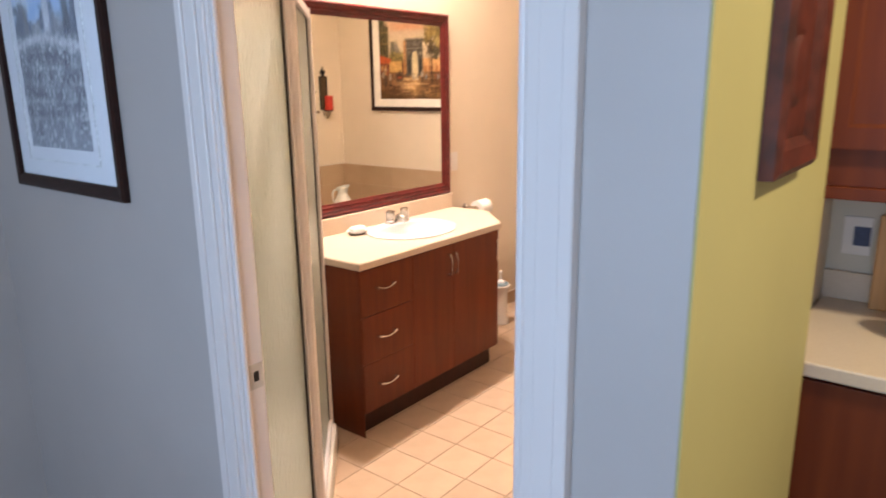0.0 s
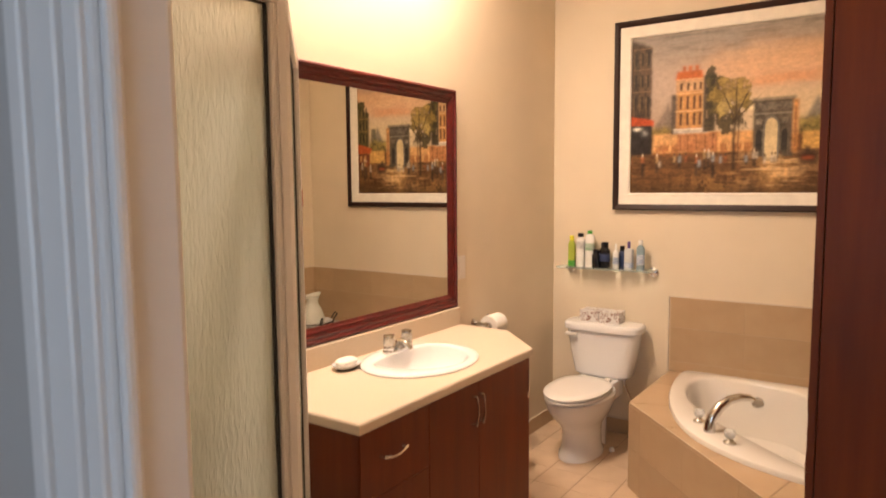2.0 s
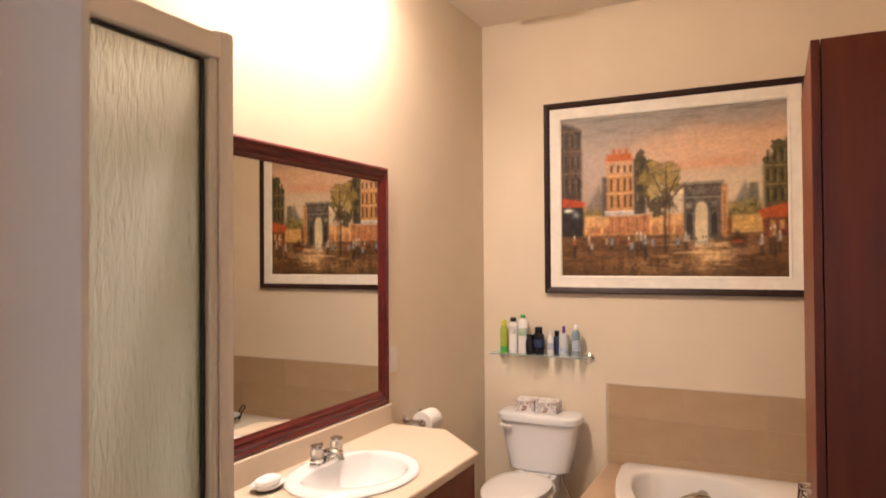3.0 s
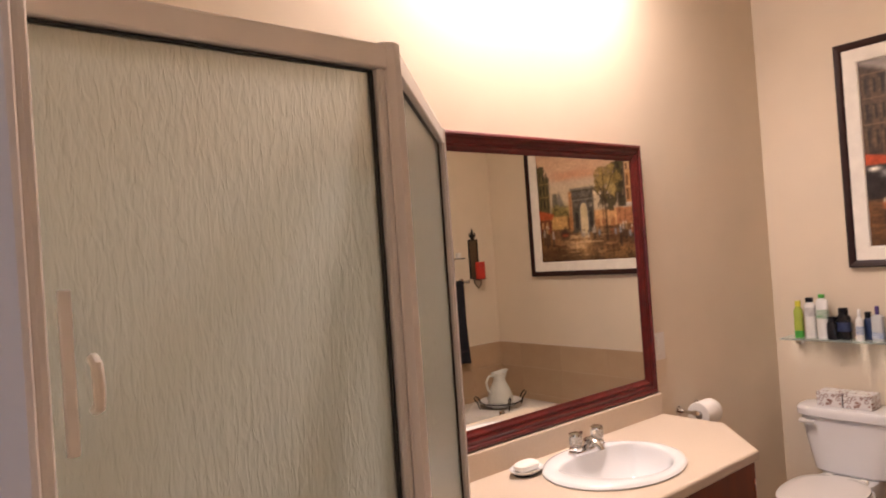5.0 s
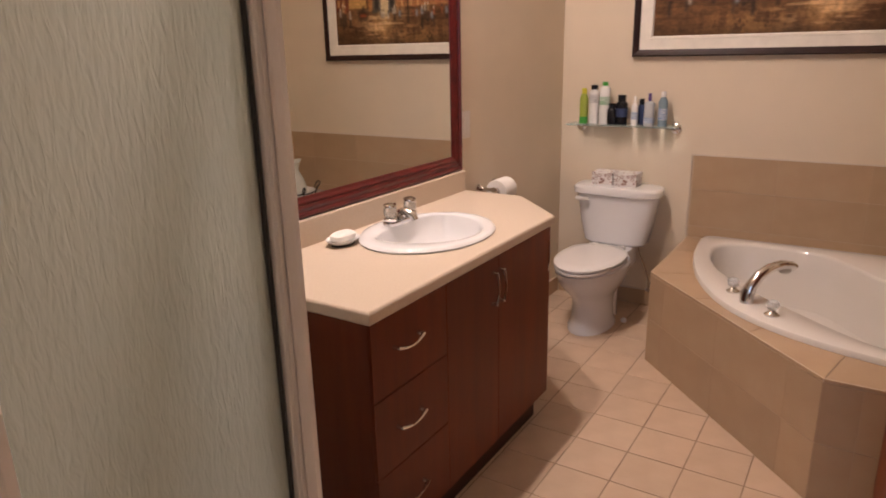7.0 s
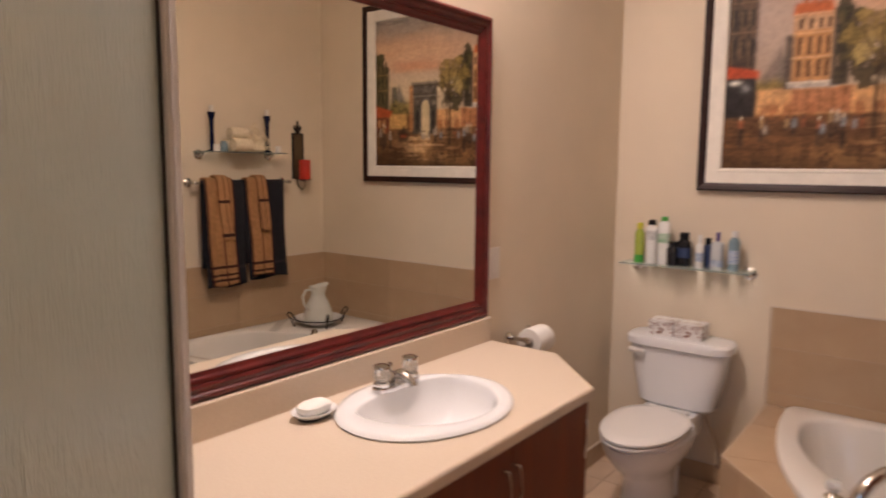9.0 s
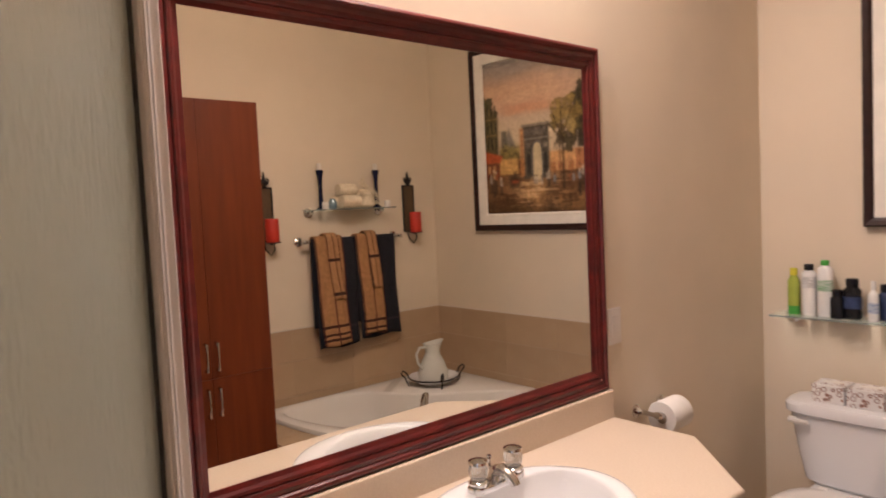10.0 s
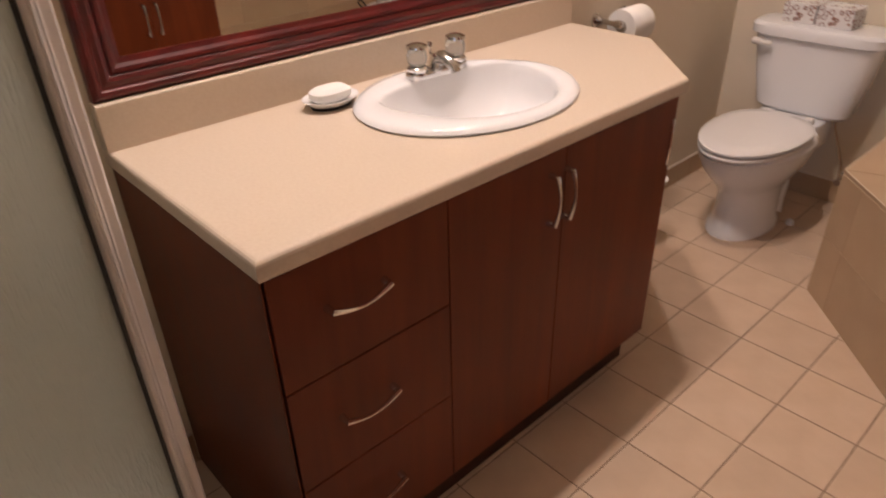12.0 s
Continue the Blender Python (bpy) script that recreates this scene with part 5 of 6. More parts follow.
# rolled towels and a shell posy
for k, (y, z, r) in enumerate(((0.050, 0.040, 0.039), (0.130, 0.040, 0.039), (0.090, 0.108, 0.037))):
    c = thing("rolled_towel", (-0.745, YB + y, 1.556 + z - r), "cream hand towel rolled up in the heap on the glass shelf", "towel", "rolled towels on the shelf")
    ln = (0.068, 0.064, 0.060)[k]
    prof2 = [(0.004, -ln + 0.006), (r * 0.55, -ln), (r * 0.9, -ln + 0.004), (r, -ln + 0.02), (r * 0.96, -0.01), (r, ln - 0.03), (r * 0.88, ln - 0.004), (r * 0.5, ln), (0.004, ln - 0.006)]
    part("towel_roll", lathe((-0.745, YB + y, 1.5565 + z), prof2, 22, "x"), M_CREAM, c, smooth=True)
posy = thing("flower_posy", (-0.60, YB + 0.085, 1.556), "posy of small cream blossoms on the glass shelf", "flowers")
rng = random.Random(4)
b = bmesh.new()
for i in range(150):
    a, rr2 = rng.uniform(0, 6.28), rng.uniform(0, 0.088)
    px, py, pz = -0.620 + rr2 * math.cos(a) * 1.1, YB + 0.08 + rr2 * math.sin(a) * 0.7, 1.575 + rng.uniform(0.1, 1) * 0.155 * (1 - rr2 * 7)
    for k in range(5):
        t = k * 1.2566 + a
        r0 = 0.012
        v = [b.verts.new((px + r0 * s * math.cos(t + o), py + r0 * 0.6 * q, pz + r0 * s * math.sin(t + o))) for s, o, q in ((0.1, 0, 0), (1.0, -0.35, 0.5), (1.15, 0, 0.8), (1.0, 0.35, 0.5))]
        b.faces.new(v)
part("blossoms", b, M_CREAM, posy, kind="stuff")
part("base", lathe((-0.620, YB + 0.08, 1.5563), [(0.05, 0), (0.068, 0.015), (0.06, 0.06), (0.035, 0.10), (0.01, 0.11)], 18), M_CREAM, posy, smooth=True)

# towel rail and towels
RZ, RYY = 1.375, YB + 0.075
tr = thing("towel_rail", (-0.69, YB, RZ), "chrome towel rail fixed to the wall", "towel rail")
for x in (-1.03, -0.36):
    part("bracket", lathe((x, YB, RZ), [(0.026, 0.0008), (0.026, 0.007), (0.012, 0.016), (0.009, 0.05), (0.013, 0.062), (0.013, 0.088), (0.005, 0.094)], 18, "y"), M_CHROME, tr, smooth=True)
part("rail", tube([(-1.03, RYY, RZ), (-0.36, RYY, RZ)], 0.008, 12), M_CHROME, tr, smooth=True)


def towel(name, x0, x1, front, back, off, m, label, wav=0.006, seed=0, sheer=0.0):
    """Cloth hung over the rail: a sheet with folds, front fall and back fall."""
    t = thing("towel" if name is None else name, ((x0 + x1) / 2, RYY, RZ), label, "towel")
    nx, r = 26, 0.010 + off
    rows = []
    lens = [("b", back * k / 10) for k in range(10, 0, -1)] + [("a", k) for k in range(7)] + [("f", front * k / 22) for k in range(1, 23)]
    for kind2, s in lens:
        row = []
        for i in range(nx):
            f = i / (nx - 1)
            x = x0 + (x1 - x0) * f
            fold = wav * (math.sin(f * 9 + seed) + 0.5 * math.sin(f * 21 + seed * 2.3))
            if kind2 == "b":
                p = (x, RYY - r * 0.9, RZ - s)
            elif kind2 == "a":
                an = math.pi * (1 - s / 6)
                p = (x, RYY + r * math.cos(an), RZ + r * math.sin(an))
            else:
                g = min(1, s / 0.25)
                p = (x + sheer * s + 0.008 * math.sin(s * 7 + seed) * g, RYY + r + (fold + wav) * g, RZ - s + 0.006 * math.sin(f * 7 + seed) * (s / front))
            row.append(p)
        rows.append(row)
    bm = bmesh.new()
    vs = [[bm.verts.new(p) for p in row] for row in rows]
    for a2, b2 in zip(vs, vs[1:]):
        for i in range(nx - 1):
            bm.faces.new((a2[i], a2[i + 1], b2[i + 1], b2[i]))
    ob = part("cloth", bm, m, t, smooth=True)
    mod = ob.modifiers.new("thick", "SOLIDIFY")
    mod.thickness, mod.offset = 0.006, 0
    if m in (M_TTAN, M_THAND):
        n0 = 14
        for c0, c1 in ((0, 1), (nx // 2, nx // 2 + 1), (nx - 2, nx - 1)):
            eb = bmesh.new()
            ev = [[eb.verts.new((p[0], p[1] + 0.0045, p[2])) for p in row[c0:c1 + 1]] for row in rows[n0:]]
            for a2, b2 in zip(ev, ev[1:]):
                eb.faces.new((a2[0], a2[1], b2[1], b2[0]))
            eo = part("edging", eb, M_BROWNT, t, "dark brown woven edging", smooth=True)
            em = eo.modifiers.new("thick", "SOLIDIFY")
            em.thickness, em.offset = 0.003, 0
    return t


towel(None, -0.990, -0.715, 0.62, 0.50, 0.002, M_TNAVY, "large navy-black bath towel hanging on the rail", 0.005, 1, 0.03)
towel(None, -0.705, -0.412, 0.60, 0.50, 0.002, M_TNAVY, "large navy-black bath towel hanging on the rail", 0.005, 3, 0.02)
towel(None, -0.985, -0.800, 0.61, 0.30, 0.017, M_TTAN, "tan towel with brown stripes folded over the darker one", 0.005, 2, 0.06)
towel(None, -0.703, -0.555, 0.58, 0.30, 0.017, M_TTAN, "tan towel with brown stripes folded over the darker one", 0.004, 5, 0.06)
towel(None, -0.915, -0.838, 0.34, 0.15, 0.032, M_THAND, "small tan hand towel with dark brown bands", 0.004, 4, 0.11)
towel(None, -0.640, -0.567, 0.30, 0.15, 0.032, M_THAND, "small tan hand towel with dark brown bands", 0.004, 7, 0.09)


def sconce(x):
    s = thing("candle_sconce", (x, YB, 1.31), "dark iron wall sconce holding a red pillar candle", "candle holder", "sconces beside the towels")
    b = bmesh.new()
    for lo, hi in (((x - 0.045, YB + 0.001, 1.39), (x - 0.038, YB + 0.014, 1.69)), ((x + 0.038, YB + 0.001, 1.39), (x + 0.045, YB + 0.014, 1.69)),
                   ((x - 0.038, YB + 0.001, 1.683), (x + 0.038, YB + 0.014, 1.69)), ((x - 0.038, YB + 0.001, 1.39), (x + 0.038, YB + 0.014, 1.397))):
        add_box(b, lo, hi)
    part("back_frame", b, M_IRON, s)
    part("mesh_panel", box((x - 0.038, YB + 0.003, 1.397), (x + 0.038, YB + 0.008, 1.683)), M_BRONZE, s, "bronze mesh panel")
    b = tube([(x, YB + 0.008, 1.69), (x, YB + 0.008, 1.715), (x, YB + 0.008, 1.74), (x, YB + 0.008, 1.775)], [0.012, 0.022, 0.009, 0.003], 8)
    for k in (-1, 1):
        join(b, tube([(x, YB + 0.008, 1.70), (x + k * 0.022, YB + 0.008, 1.71), (x + k * 0.030, YB + 0.008, 1.728), (x + k * 0.020, YB + 0.008, 1.74)], 0.0045, 6))
    part("finial", b, M_IRON, s)
    b = tube([(x - 0.02, YB + 0.012, 1.395), (x - 0.022, YB + 0.03, 1.35), (x, YB + 0.045, 1.315), (x + 0.022, YB + 0.05, 1.345), (x + 0.015, YB + 0.06, 1.378)], 0.004, 6)
    join(b, tube([(x, YB + 0.012, 1.385), (x, YB + 0.06, 1.376), (x, YB + 0.075, 1.383)], 0.004, 6))
    part("scroll_arm", b, M_IRON, s)
    part("dish", lathe((x, YB + 0.075, 1.382), [(0.03, 0), (0.046, 0.003), (0.046, 0.006), (0.03, 0.005)], 20), M_IRON, s)
    part("candle", lathe((x, YB + 0.075, 1.3885), [(0.036, 0), (0.037, 0.005), (0.037, 0.12), (0.034, 0.128), (0.025, 0.124)], 24), M_REDWAX, s, "red pillar candle", smooth=True)
    return s


s1 = sconce(-0.222)
copy_thing(s1, Matrix.Translation((-1.222, YB, 1.31)))

# ---- neo-angle shower ----
WS = (XI, -0.95)
P, Q, WQ = (-3.122, -0.938), (-2.662, -0.478), (-2.662, 0.0)
ZT = 1.88
sh = thing("shower_enclosure", (-3.2, -0.5, 0), "corner shower with rain-patterned frosted glass in pale metal frames", "shower")
base_pts = [(XI + 0.001, -0.001), (XI + 0.001, -0.985), (-3.13, -0.985), (-2.632, -0.50), (-2.632, -0.001)]
base_in = [(XI + 0.05, -0.05), (XI + 0.05, -0.90), (-3.165, -0.90), (-2.715, -0.46), (-2.715, -0.05)]
bm = loft([[(x, y, 0.0) for x, y in base_pts], [(x, y, 0.085) for x, y in base_pts], [(x * 1.0, y, 0.115) for x, y in inset(base_pts, 0.99, (-3.2, -0.5))], [(x, y, 0.115) for x, y in inset(base_in, 1.03, (-3.2, -0.5))],
           [(x, y, 0.05) for x, y in base_in], [(x, y, 0.035) for x, y in inset(base_in, 0.3, (-3.2, -0.45))]])
part("shower_tray", bevelled(bm, 0.006, 2), M_TUB, sh, "white acrylic shower tray")


def bar(p, q2, z0, z1, w, t, m=None, name="frame_bar", side=0.0):
    """A bar from plan point p to q2, of thickness t across, moved sideways by side."""
    a, c = Vector((*p, 0)), Vector((*q2, 0))
    d = (c - a).normalized()
    n2 = Vector((-d.y, d.x, 0))
    a, c = a + n2 * side, c + n2 * side
    pts2 = [a - n2 * t / 2, c - n2 * t / 2, c + n2 * t / 2, a + n2 * t / 2]
    return part(name, prism([(v.x, v.y) for v in pts2], z0, z1, 0.003 if name != "glass_pane" else 0.0), m or M_ALU, sh)


def lerp2(p, q2, s):
    L = math.dist(p, q2)
    return (p[0] + (q2[0] - p[0]) * s / L, p[1] + (q2[1] - p[1]) * s / L)


for p, q2, sa, sb2 in ((WS, P, 0.002, 0.010), (P, Q, 0.016, 0.012), (Q, WQ, 0.012, 0.002)):
    L = math.dist(p, q2)
    a, c = lerp2(p, q2, sa), lerp2(p, q2, L - sb2)
    bar(a, c, ZT - 0.034, ZT, 0, 0.034)
    bar(a, c, 0.1155, 0.150, 0, 0.034)
    if p != P:
        bar(a, lerp2(p, q2, sa + 0.028), 0.1505, ZT - 0.0345, 0, 0.030)
    bar(lerp2(p, q2, L - sb2 - 0.018), c, 0.1505, ZT - 0.0345, 0, 0.030)
    if p == P:
        bar(a, lerp2(p, q2, sa + 0.026), 0.1505, ZT - 0.0345, 0, 0.030)
    for k in (0.0035, 0.0125):
        bar(lerp2(p, q2, L - sb2 - k - 0.0022), lerp2(p, q2, L - sb2 - k), 0.1505, ZT - 0.0345, 0, 0.036, name="frame_rib")
    g0, g1 = lerp2(p, q2, sa + 0.034), lerp2(p, q2, L - sb2 - 0.025)
    bar(g0, g1, 0.156, ZT - 0.039, 0, 0.006, M_FROST, "glass_pane").visible_shadow = False
    for u0, u1 in ((lerp2(p, q2, sa + 0.0285), g0), (g1, lerp2(p, q2, L - sb2 - 0.0185))):
        bar(u0, u1, 0.1505, ZT - 0.035, 0, 0.014, M_GASKET, "gasket")
    bar(g0, g1, ZT - 0.0390, ZT - 0.0345, 0, 0.014, M_GASKET, "gasket")
for c in (P, Q):
    part("corner_post", lathe((c[0], c[1], 0), [(0.020, 0.1155), (0.020, ZT + 0.004)], 8), M_ALU, sh, "pale metal corner post")
hx = -3.523
part("door_pull", tube([(hx, -0.9545, 1.452), (hx, -0.970, 1.456), (hx, -0.976, 1.476), (hx, -0.970, 1.498), (hx, -0.9545, 1.504)], 0.006, 8), M_PLATE, sh, "white door pull", smooth=True)
part("door_strip", box((-3.552, -0.962, 1.41), (-3.540, -0.9535, 1.575), 0.002), M_ALU, sh)
# plain lining inside the shower, an assumed acrylic surround without tiles
tagged(part("wall_shower_lining", join(box((XI + 0.0, -0.012, 0.115), (-2.69, -0.0005, 1.84)), box((XI + 0.0005, -0.93, 0.115), (XI + 0.012, -0.0125, 1.84))), M_SLINING, None), "plain beige acrylic lining of the shower", "wall", kind="structure")

# ---- ceiling fixtures ----
fan = thing("ceiling_vent", (-0.56, -0.37, H - 0.03), "white square extractor grille on the ceiling", "ceiling vent")
part("housing", box((-0.69, -0.50, H - 0.045), (-0.44, -0.24, H - 0.0005), 0.008), M_PLATE, fan)
for i in range(9):
    y = -0.475 + i * 0.0265
    part("slat", box((-0.665, y, H - 0.049), (-0.465, y + 0.012, H - 0.0452)), M_PLATE, fan)


def downlight(x, y, z=H):
    d = thing("recessed_light", (x, y, z - 0.01), "round recessed ceiling light", "ceiling light", "recessed lights")
    part("ring", lathe((x, y, z), [(0.068, -0.0005), (0.085, -0.0005), (0.085, -0.006), (0.070, -0.010), (0.066, -0.004)], 32), M_PLATE, d, smooth=True)
    part("lens", lathe((x, y, z), [(0.066, -0.0006), (0.066, -0.003)], 32), M_LAMP, d)
    return d


for x, y, p in LIGHTS:
    downlight(x, y)

# ---- hall picture and kitchen corner ----


def print_art(u, v):
    """Blue-grey harbour print."""
    n1, n2, n3 = fbm(u, v, 6, 41), fbm(u, v, 24, 50), fbm(u, v, 50, 77)
    c = np.stack([0.20 + 0.30 * n1, 0.36 + 0.24 * n1, 0.62 + 0.08 * n1], -1)

    def lay(mask, rgb, a=0.9, tex=0.7):
        mm = (np.clip(mask, 0, 1) * a)[..., None]
        c[:] = c * (1 - mm) + np.array(rgb) * (1 - tex / 2 + tex * n3)[..., None] * mm

    def sf(x, w2=0.01):
        return 1 / (1 + np.exp(-np.clip(x / w2, -30, 30)))
    lay(sf(n1 - 0.5, 0.05) * sf(v - 0.6, 0.05), (0.62, 0.66, 0.70), 0.7, 0.1)
    lay(sf(0.60 + 0.16 * (n2 - 0.5) + 0.06 * np.sin(u * 14) - v), (0.16, 0.17, 0.20))
    for a, b, lo, hi, g in ((0.50, 0.60, 0.50, 0.66, 0.55), (0.16, 0.24, 0.50, 0.63, 0.22), (0.64, 0.80, 0.50, 0.58, 0.30), (0.80, 0.90, 0.50, 0.68, 0.14), (0.30, 0.44, 0.50, 0.56, 0.34)):
        lay(sf(u - a, 0.008) * sf(b - u, 0.008) * sf(v - lo) * sf(hi - v), (g, g, g * 1.05))
    lay(sf(0.50 + 0.03 * (n2 - 0.5) - v), (0.27, 0.28, 0.31))
    lay(sf(0.018 - np.abs(v - 0.46 - 0.03 * np.sin(u * 4)), 0.006), (0.50, 0.50, 0.52))
    for k in range(5):
        h2 = 0.40 - 0.075 * k
        lay(sf(0.03 - np.abs(v - h2 - 0.02 * np.sin(u * 5 + k) - 0.03 * (n2 - 0.5)), 0.006) * sf(fbm(u * 2, v * 0.2, 5, 90 + k) - 0.48, 0.03), (0.13, 0.135, 0.16), 0.6)
        lay(sf(0.006 - np.abs(v - h2 - 0.035), 0.003) * sf(n2 - 0.48, 0.04), (0.42, 0.42, 0.45), 0.6)
    lay(sf(n3 - 0.66, 0.03) * sf(0.5 - v), (0.50, 0.51, 0.52), 0.6)
    return np.clip(c, 0, 1)


hpq = thing("framed_print", (XD - 0.01, -0.664, 1.315), "blue-toned harbour print in a dark frame on the hall wall", "picture")
for b in moulding(-0.985, 1.315, -0.343, 2.13, [(0, 0), (0, 0.014), (0.010, 0.018), (0.028, 0.016), (0.036, 0.011), (0.036, 0)], ("x", XD - 0.001), -1):
    part("frame_side", b, M_DARKF, hpq)
part("mount", box((XD - 0.006, -0.949, 1.351), (XD - 0.002, -0.379, 2.094)), M_MAT, hpq, "white card mount")
for b in moulding(-0.87, 1.395, -0.445, 2.05, [(0, 0), (0, 0.002), (0.003, 0.002), (0.003, 0)], ("x", XD - 0.006), -1):
    part("mount_line", b, M_GREYL, hpq)
canvas("print", hpq, lambda u, v: print_art(1 - u, v), -0.838, -0.471, 1.433, 2.02, 110, 150, ("x", XD - 0.0065), M_CANVAS, flip=True)
part("glass", box((XD - 0.0115, -0.949, 1.351), (XD - 0.0095, -0.379, 2.094)), M_CLEAR, hpq).visible_shadow = False

yp = thing("carved_picture", (-3.30, -2.352, 1.44), "dark red carved wooden relief in a frame on yellow wall", "picture")
for b in moulding(-3.435, 1.44, -3.145, 2.02, [(0, 0), (0, 0.022), (0.012, 0.030), (0.040, 0.024), (0.055, 0.012), (0.055, 0)], ("y", -2.351), -1):
    part("frame_side", b, M_REDC, yp)
part("relief", box((-3.40, -2.363, 1.495), (-3.20, -2.352, 1.965), 0.001, 1), M_REDC, yp)
for k, (a, r2) in enumerate(((1.60, 0.05), (1.72, 0.065), (1.85, 0.05))):
    part("relief_boss", lathe((-3.30, -2.363, a), [(r2, -0.0002), (r2 * 0.8, -0.006), (r2 * 0.2, -0.009)], 16, "y", 1, 1.2), M_REDC, yp)

kb = thing("kitchen_base_cabinet", (-2.4, -3.0, 0), "dark reddish-brown kitchen base cabinet", "cabinet")
part("body", box((-2.70, -4.2, 0.1), (-2.102, -2.268, 0.87), 0.001, 1), M_WOOD, kb)
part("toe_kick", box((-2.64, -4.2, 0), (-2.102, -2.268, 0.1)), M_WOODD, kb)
for i in range(3):
    part("door", box((-2.72, -2.28 - i * 0.59 - 0.58, 0.12), (-2.7005, -2.28 - i * 0.59, 0.86), 0.002), M_WOOD, kb)
kc = thing("kitchen_countertop", (-2.4, -3.0, 0.87), "speckled beige kitchen countertop", "countertop")
part("slab", box((-2.735, -4.2, 0.8705), (-2.102, -2.267, 0.91), 0.006), M_LAM, kc)
part("backsplash", box((-2.122, -4.2, 0.9105), (-2.102, -2.267, 1.0), 0.002), M_LAM, kc)
ku = thing("kitchen_wall_cabinet", (-2.28, -3.0, 1.40), "dark reddish-brown kitchen wall cabinet", "cabinet")
part("body", box((-2.44, -3.6, 1.31), (-2.102, -2.268, 2.2), 0.001, 1), M_WOOD, ku)
part("light_rail", box((-2.455, -3.6, 1.275), (-2.43, -2.268, 1.3095), 0.003), M_WOOD, ku)
for i in range(2):
    dr = part("door", box((-2.46, -2.275 - i * 0.60 - 0.59, 1.41), (-2.4405, -2.275 - i * 0.60, 2.19), 0.003), M_WOOD, ku)
    for bb in moulding(-2.275 - i * 0.60 - 0.59, 1.41, -2.275 - i * 0.60, 2.19, [(0, 0), (0, 0.006), (0.055, 0.006), (0.065, 0.0)], ("x", -2.4602), -1):
        part("door_frame", bb, M_WOOD, dr)
ob = thing("wall_outlet", (-2.11, -2.62, 1.12), "white wall plate with a dark blue cover", "outlet")
part("plate", box((-2.108, -2.385, 1.055), (-2.1005, -2.305, 1.175), 0.002), M_PLATE, ob)
part("cover", box((-2.111, -2.380, 1.085), (-2.1083, -2.335, 1.145), 0.001), M_NAVYL, ob)
bb2 = thing("cutting_board", (-2.25, -2.85, 0.91), "light wooden board leaning on the kitchen counter", "cutting board")
part("board", prism([(-2.19, -2.66), (-2.16, -2.66), (-2.16, -2.405), (-2.19, -2.405)], 0.9105, 1.20, 0.006), M_BOARD, bb2)
jar = thing("glass_canister", (-2.40, -2.53, 0.91), "pale blue glass canister with a metal lid on the kitchen counter", "canister")
part("canister", lathe((-2.40, -2.53, 0.9105), [(0.05, 0), (0.06, 0.01), (0.06, 0.10), (0.045, 0.12)], 20), M_BLUEP, jar, smooth=True)
part("canister_lid", lathe((-2.40, -2.53, 1.0310), [(0.05, 0), (0.05, 0.02), (0.015, 0.026), (0.015, 0.04)], 20), M_CHROME, jar, smooth=True)

# ---- tile pieces: wall band, tub faces, deck, baseboards, floor ----
MESH = {}


def tile(parent, name, at, size, m, rot=0.0, bev=0.0006):
    """A tile whose centre is at a place; alike tiles share one mesh."""
    key = (tuple(round(s, 4) for s in size), m.name)
    if key not in MESH:
        bm = bmesh.new()
        add_box(bm, [-s / 2 for s in size], [s / 2 for s in size])
        top = [e for e in bm.edges]
        bmesh.ops.bevel(bm, geom=top, offset=bev, segments=1, affect="EDGES")
        me = bpy.data.meshes.new(name)
        bm.to_mesh(me)
        bm.free()
        me.materials.append(m)
        MESH[key] = me
    ob = new(name, MESH[key])
    o = Vector(ORIG[parent]) if parent in ORIG else Vector((0, 0, 0))
    ob.parent = parent
    ob.location = Vector(at) - o
    ob.rotation_euler = (0, 0, rot)
    return ob


GR = 0.003
# deck tiles along the tub's edge are cut by the tub outline: one slab a piece between radial joints
deck_joint = [(-0.001, -0.748), (-0.30, -0.748), A1, (-0.957, -0.995), (-1.212, -1.242), A2, (-1.478, -1.72), (-1.478, -1.95), (-1.478, YB + 0.001)]
tub_edge = [Vector(p) for p in inset(tub_out, 0.99)]


def nearest(p):
    v = Vector(p)
    return min((tub_edge[i].lerp(tub_edge[i + 1], s / 8) for i in range(1, len(tub_edge) - 1) for s in range(9)), key=lambda w: (w - v).length)


for k in range(len(deck_joint) - 1):
    a, c = Vector(deck_joint[k]), Vector(deck_joint[k + 1])
    na, nc = nearest(a), nearest(c)
    if k == 0:
        na = Vector((-0.02, -0.84))
    if k == len(deck_joint) - 2:
        nc = Vector((-1.33, YB + 0.001))
    d = (c - a).normalized() * GR / 2
    between = []
    ia = min(range(len(tub_edge)), key=lambda i: (tub_edge[i] - na).length)
    icx = min(range(len(tub_edge)), key=lambda i: (tub_edge[i] - nc).length)
    for i in range(icx - 1, ia, -1):
        between.append(tub_edge[i])
    poly = [a + d, c - d, nc - d] + between + [na + d]
    part("deck_tile", prism([(v.x, v.y) for v in poly], DZ - 0.0095, DZ, 0.0), M_TILE, sur)


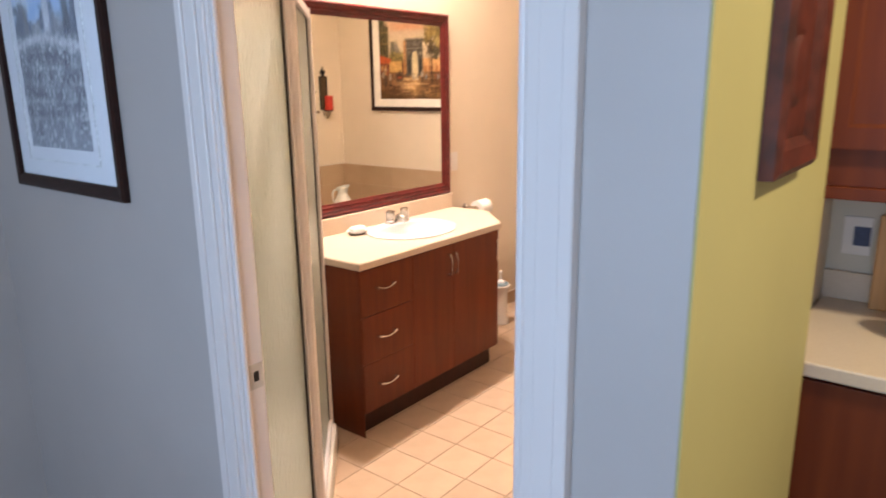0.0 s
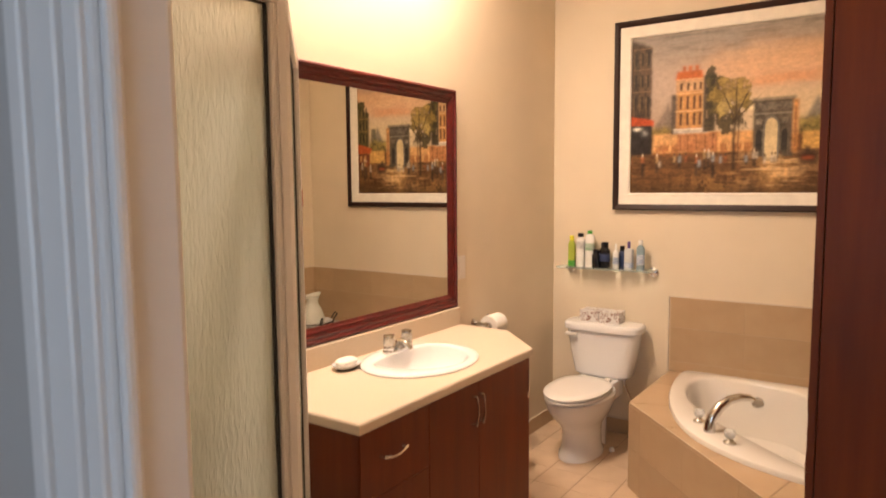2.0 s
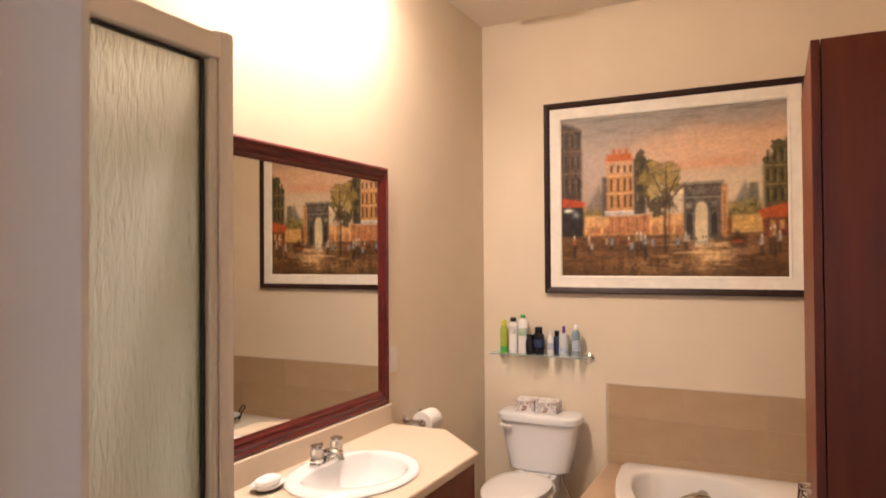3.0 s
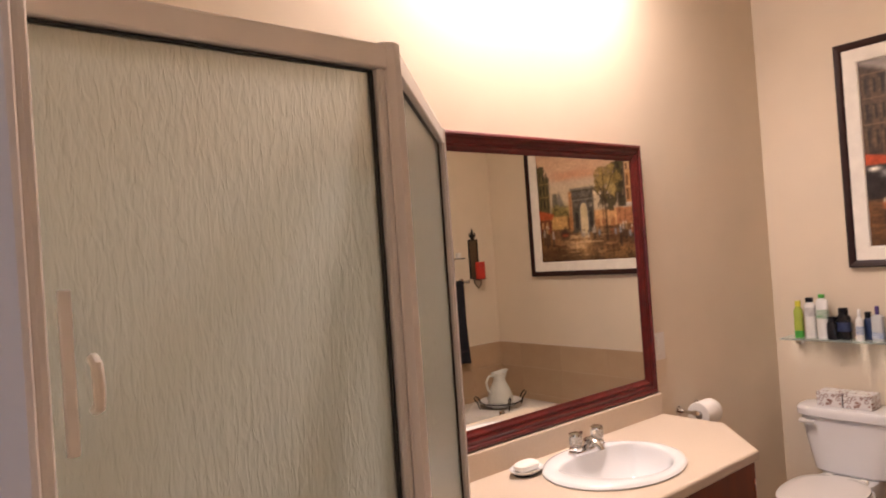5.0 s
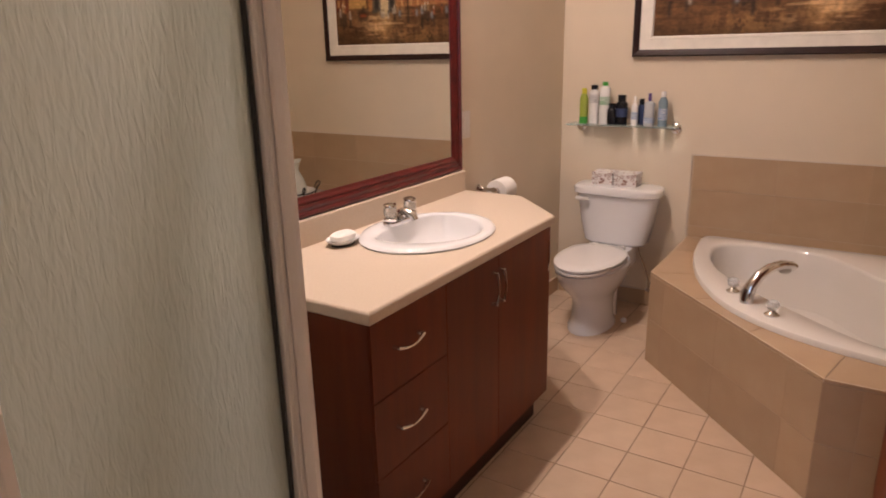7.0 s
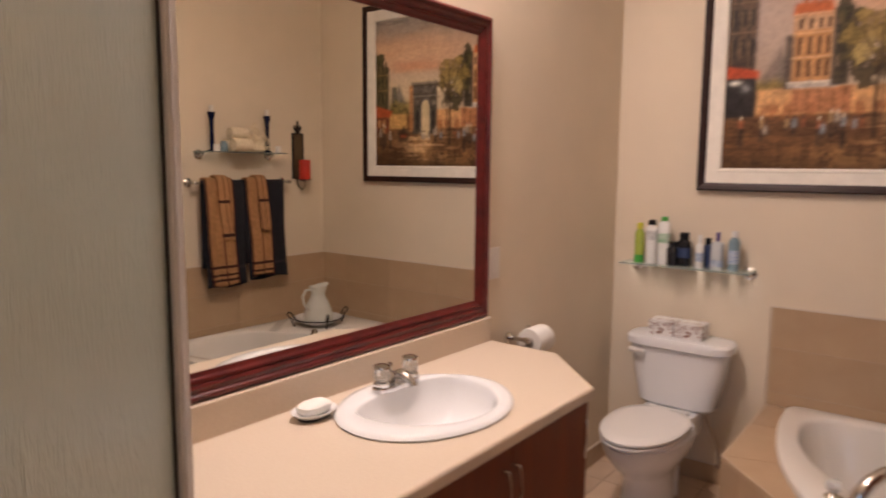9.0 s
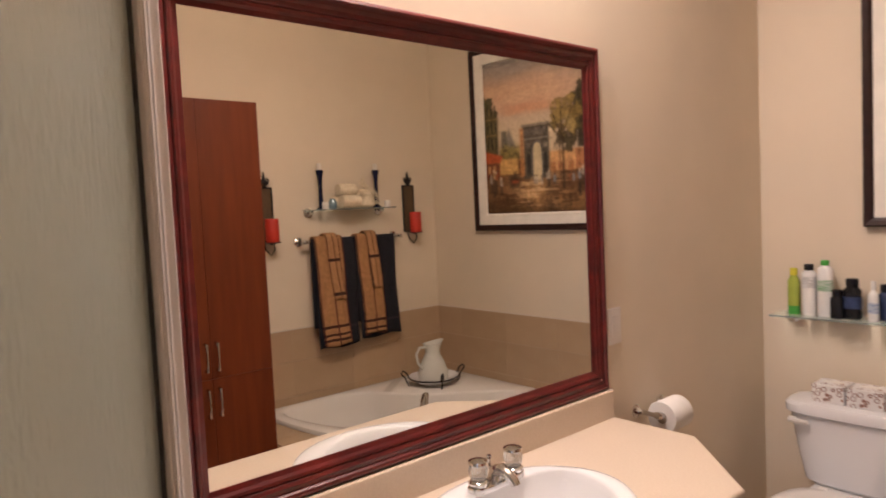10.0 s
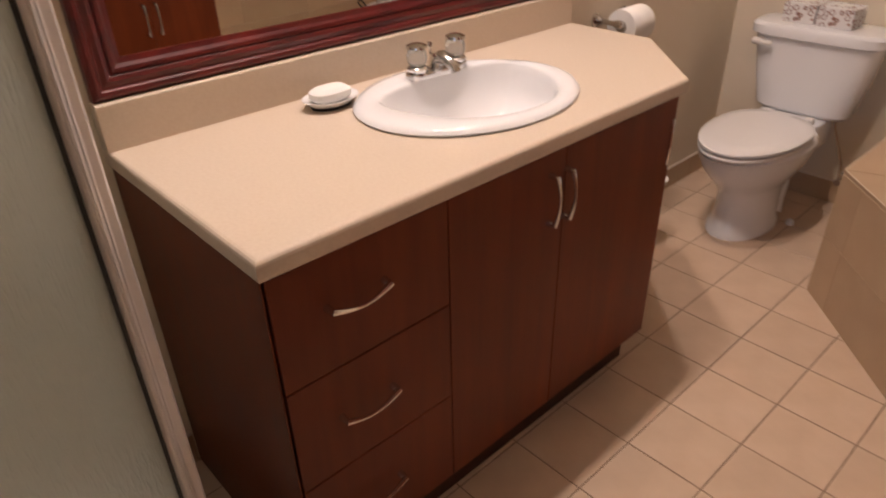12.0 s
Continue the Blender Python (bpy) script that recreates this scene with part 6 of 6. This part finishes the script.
def face_row(p, q2, z0, z1, first, step=0.40, off=-0.0008, parent=None, name="tile", m=None, th=0.003):
    """Tiles on an upright face from plan point p to q2; the face looks to the right of the way."""
    a, c = Vector((*p, 0)), Vector((*q2, 0))
    L = (c - a).length
    d = (c - a) / L
    n2 = Vector((d.y, -d.x, 0))
    s = 0.0
    e = first
    while s < L - 0.004:
        e = min(e, L)
        if e - s > 0.012:
            mid = a + d * (s + e) / 2 + n2 * off
            tile(parent, name, (mid.x, mid.y, (z0 + z1) / 2), (e - s - 0.0006, th, z1 - z0 - 0.0022), m or M_TILE, math.atan2(d.y, d.x))
        s, e = e, e + step


# tub faces, two rows, seen from the room
for z0, z1 in ((0.0, 0.215), (0.215, 0.4285)):
    face_row((-1.4755, YB + 0.02), (-1.4755, -1.5012), z0, z1, 0.15, parent=sur)
    face_row((-1.4755, -1.5012), (-0.7032, -0.7505), z0, z1, 0.155, parent=sur)
    face_row((-0.7032, -0.7505), (-0.002, -0.7505), z0, z1, 0.305, parent=sur)
# thin pale strip along the deck's outer edge
for p, q2 in (((-1.4765, YB + 0.02), (-1.4765, -1.5012)), ((-1.4765, -1.5012), (-0.7032, -0.7510)), ((-0.7032, -0.7510), (-0.002, -0.7510))):
    a, c = Vector((*p, 0)), Vector((*q2, 0))
    n2 = Vector(((c - a).y, -(c - a).x, 0)).normalized()
    q = [a + n2 * 0.0005, c + n2 * 0.0005, c + n2 * 0.0028, a + n2 * 0.0028]
    part("edge_strip", prism([(v.x, v.y) for v in q[::-1]], DZ - 0.010, DZ + 0.0008, 0.0006, 1), M_CAULK, sur, "pale edge strip")
# wall tiles over the tub
band = tagged(new("wall_tile_band"), "beige wall tiles above the bathtub rim", "wall tiles", kind="structure")
ORIG[band] = (0, 0, 0)
part("tile_backing", join(box((-0.0065, YB + 0.0066, DZ + 0.001), (-0.0005, -0.742, 0.8795)), box((-1.478, YB + 0.0005, DZ + 0.001), (-0.0005, YB + 0.0065, 0.8795))), M_GROUT, band)
for z0, z1 in ((DZ, 0.502), (0.502, 0.702), (0.702, 0.880)):
    face_row((-0.0065, YB + 0.0085), (-0.0065, -0.740), z0, z1, 0.22, parent=band, name="wall_tile")
    face_row((-0.0065, YB + 0.0065), (-1.479, YB + 0.0065), z0, z1, 0.30, parent=band, name="wall_tile", off=0.0008)
part("caulk_line", join(box((-0.0075, YB + 0.012, 0.8802), (-0.0005, -0.740, 0.8850)), box((-1.479, YB + 0.0005, 0.8802), (-0.008, YB + 0.0075, 0.8850)),
                        box((-0.0075, -0.7398, DZ), (-0.0005, -0.7355, 0.8850))), M_CAULK, band, "white sealant line")
# baseboards of tile
bb = tagged(new("baseboard_tile"), "beige tile baseboard with a white sealant line", "baseboard", kind="structure")
ORIG[bb] = (0, 0, 0)
face_row((-0.0, -0.745), (-0.0, -0.010), 0.0, 0.092, 0.16, parent=bb, name="baseboard_piece", off=-0.0035, th=0.0075)
face_row((-0.010, -0.0), (-1.205, -0.0), 0.0, 0.092, 0.16, parent=bb, name="baseboard_piece", off=-0.0035, th=0.0075)
face_row((-2.515, -0.0), (-2.631, -0.0), 0.0, 0.092, 0.3, parent=bb, name="baseboard_piece", off=-0.0035, th=0.0075)
part("caulk_line", join(box((-0.0065, -0.745, 0.0915), (-0.0005, -0.010, 0.0965)), box((-1.205, -0.0065, 0.0915), (-0.0070, -0.0005, 0.0965)), box((-2.63, -0.0065, 0.0915), (-2.515, -0.0005, 0.0965))), M_CAULK, bb)
# floor
fl = part("floor", box((-3.69, YB - 0.02, -0.1), (0.0, 0.0, -0.0022)), M_GROUTF, None)
tagged(fl, "square beige ceramic floor tiles with brown joints", "floor", kind="structure")
ORIG[fl] = (0, 0, 0)
S = 0.2
for i in range(-11, 9):
    for j in range(-8, 5):
        cx, cy = -1.70 + S * (i + 0.5), -0.717 + S * (j + 0.5)
        x0, x1, y0, y1 = max(cx - S / 2, -3.69), min(cx + S / 2, -0.001), max(cy - S / 2, YB), min(cy + S / 2, -0.001)
        if x1 - x0 < 0.01 or y1 - y0 < 0.01:
            continue
        tile(fl, "floor_tile", ((x0 + x1) / 2, (y0 + y1) / 2, -0.0015), (x1 - x0 - 0.004, y1 - y0 - 0.004, 0.003), M_FTILE, 0, 0.0007)
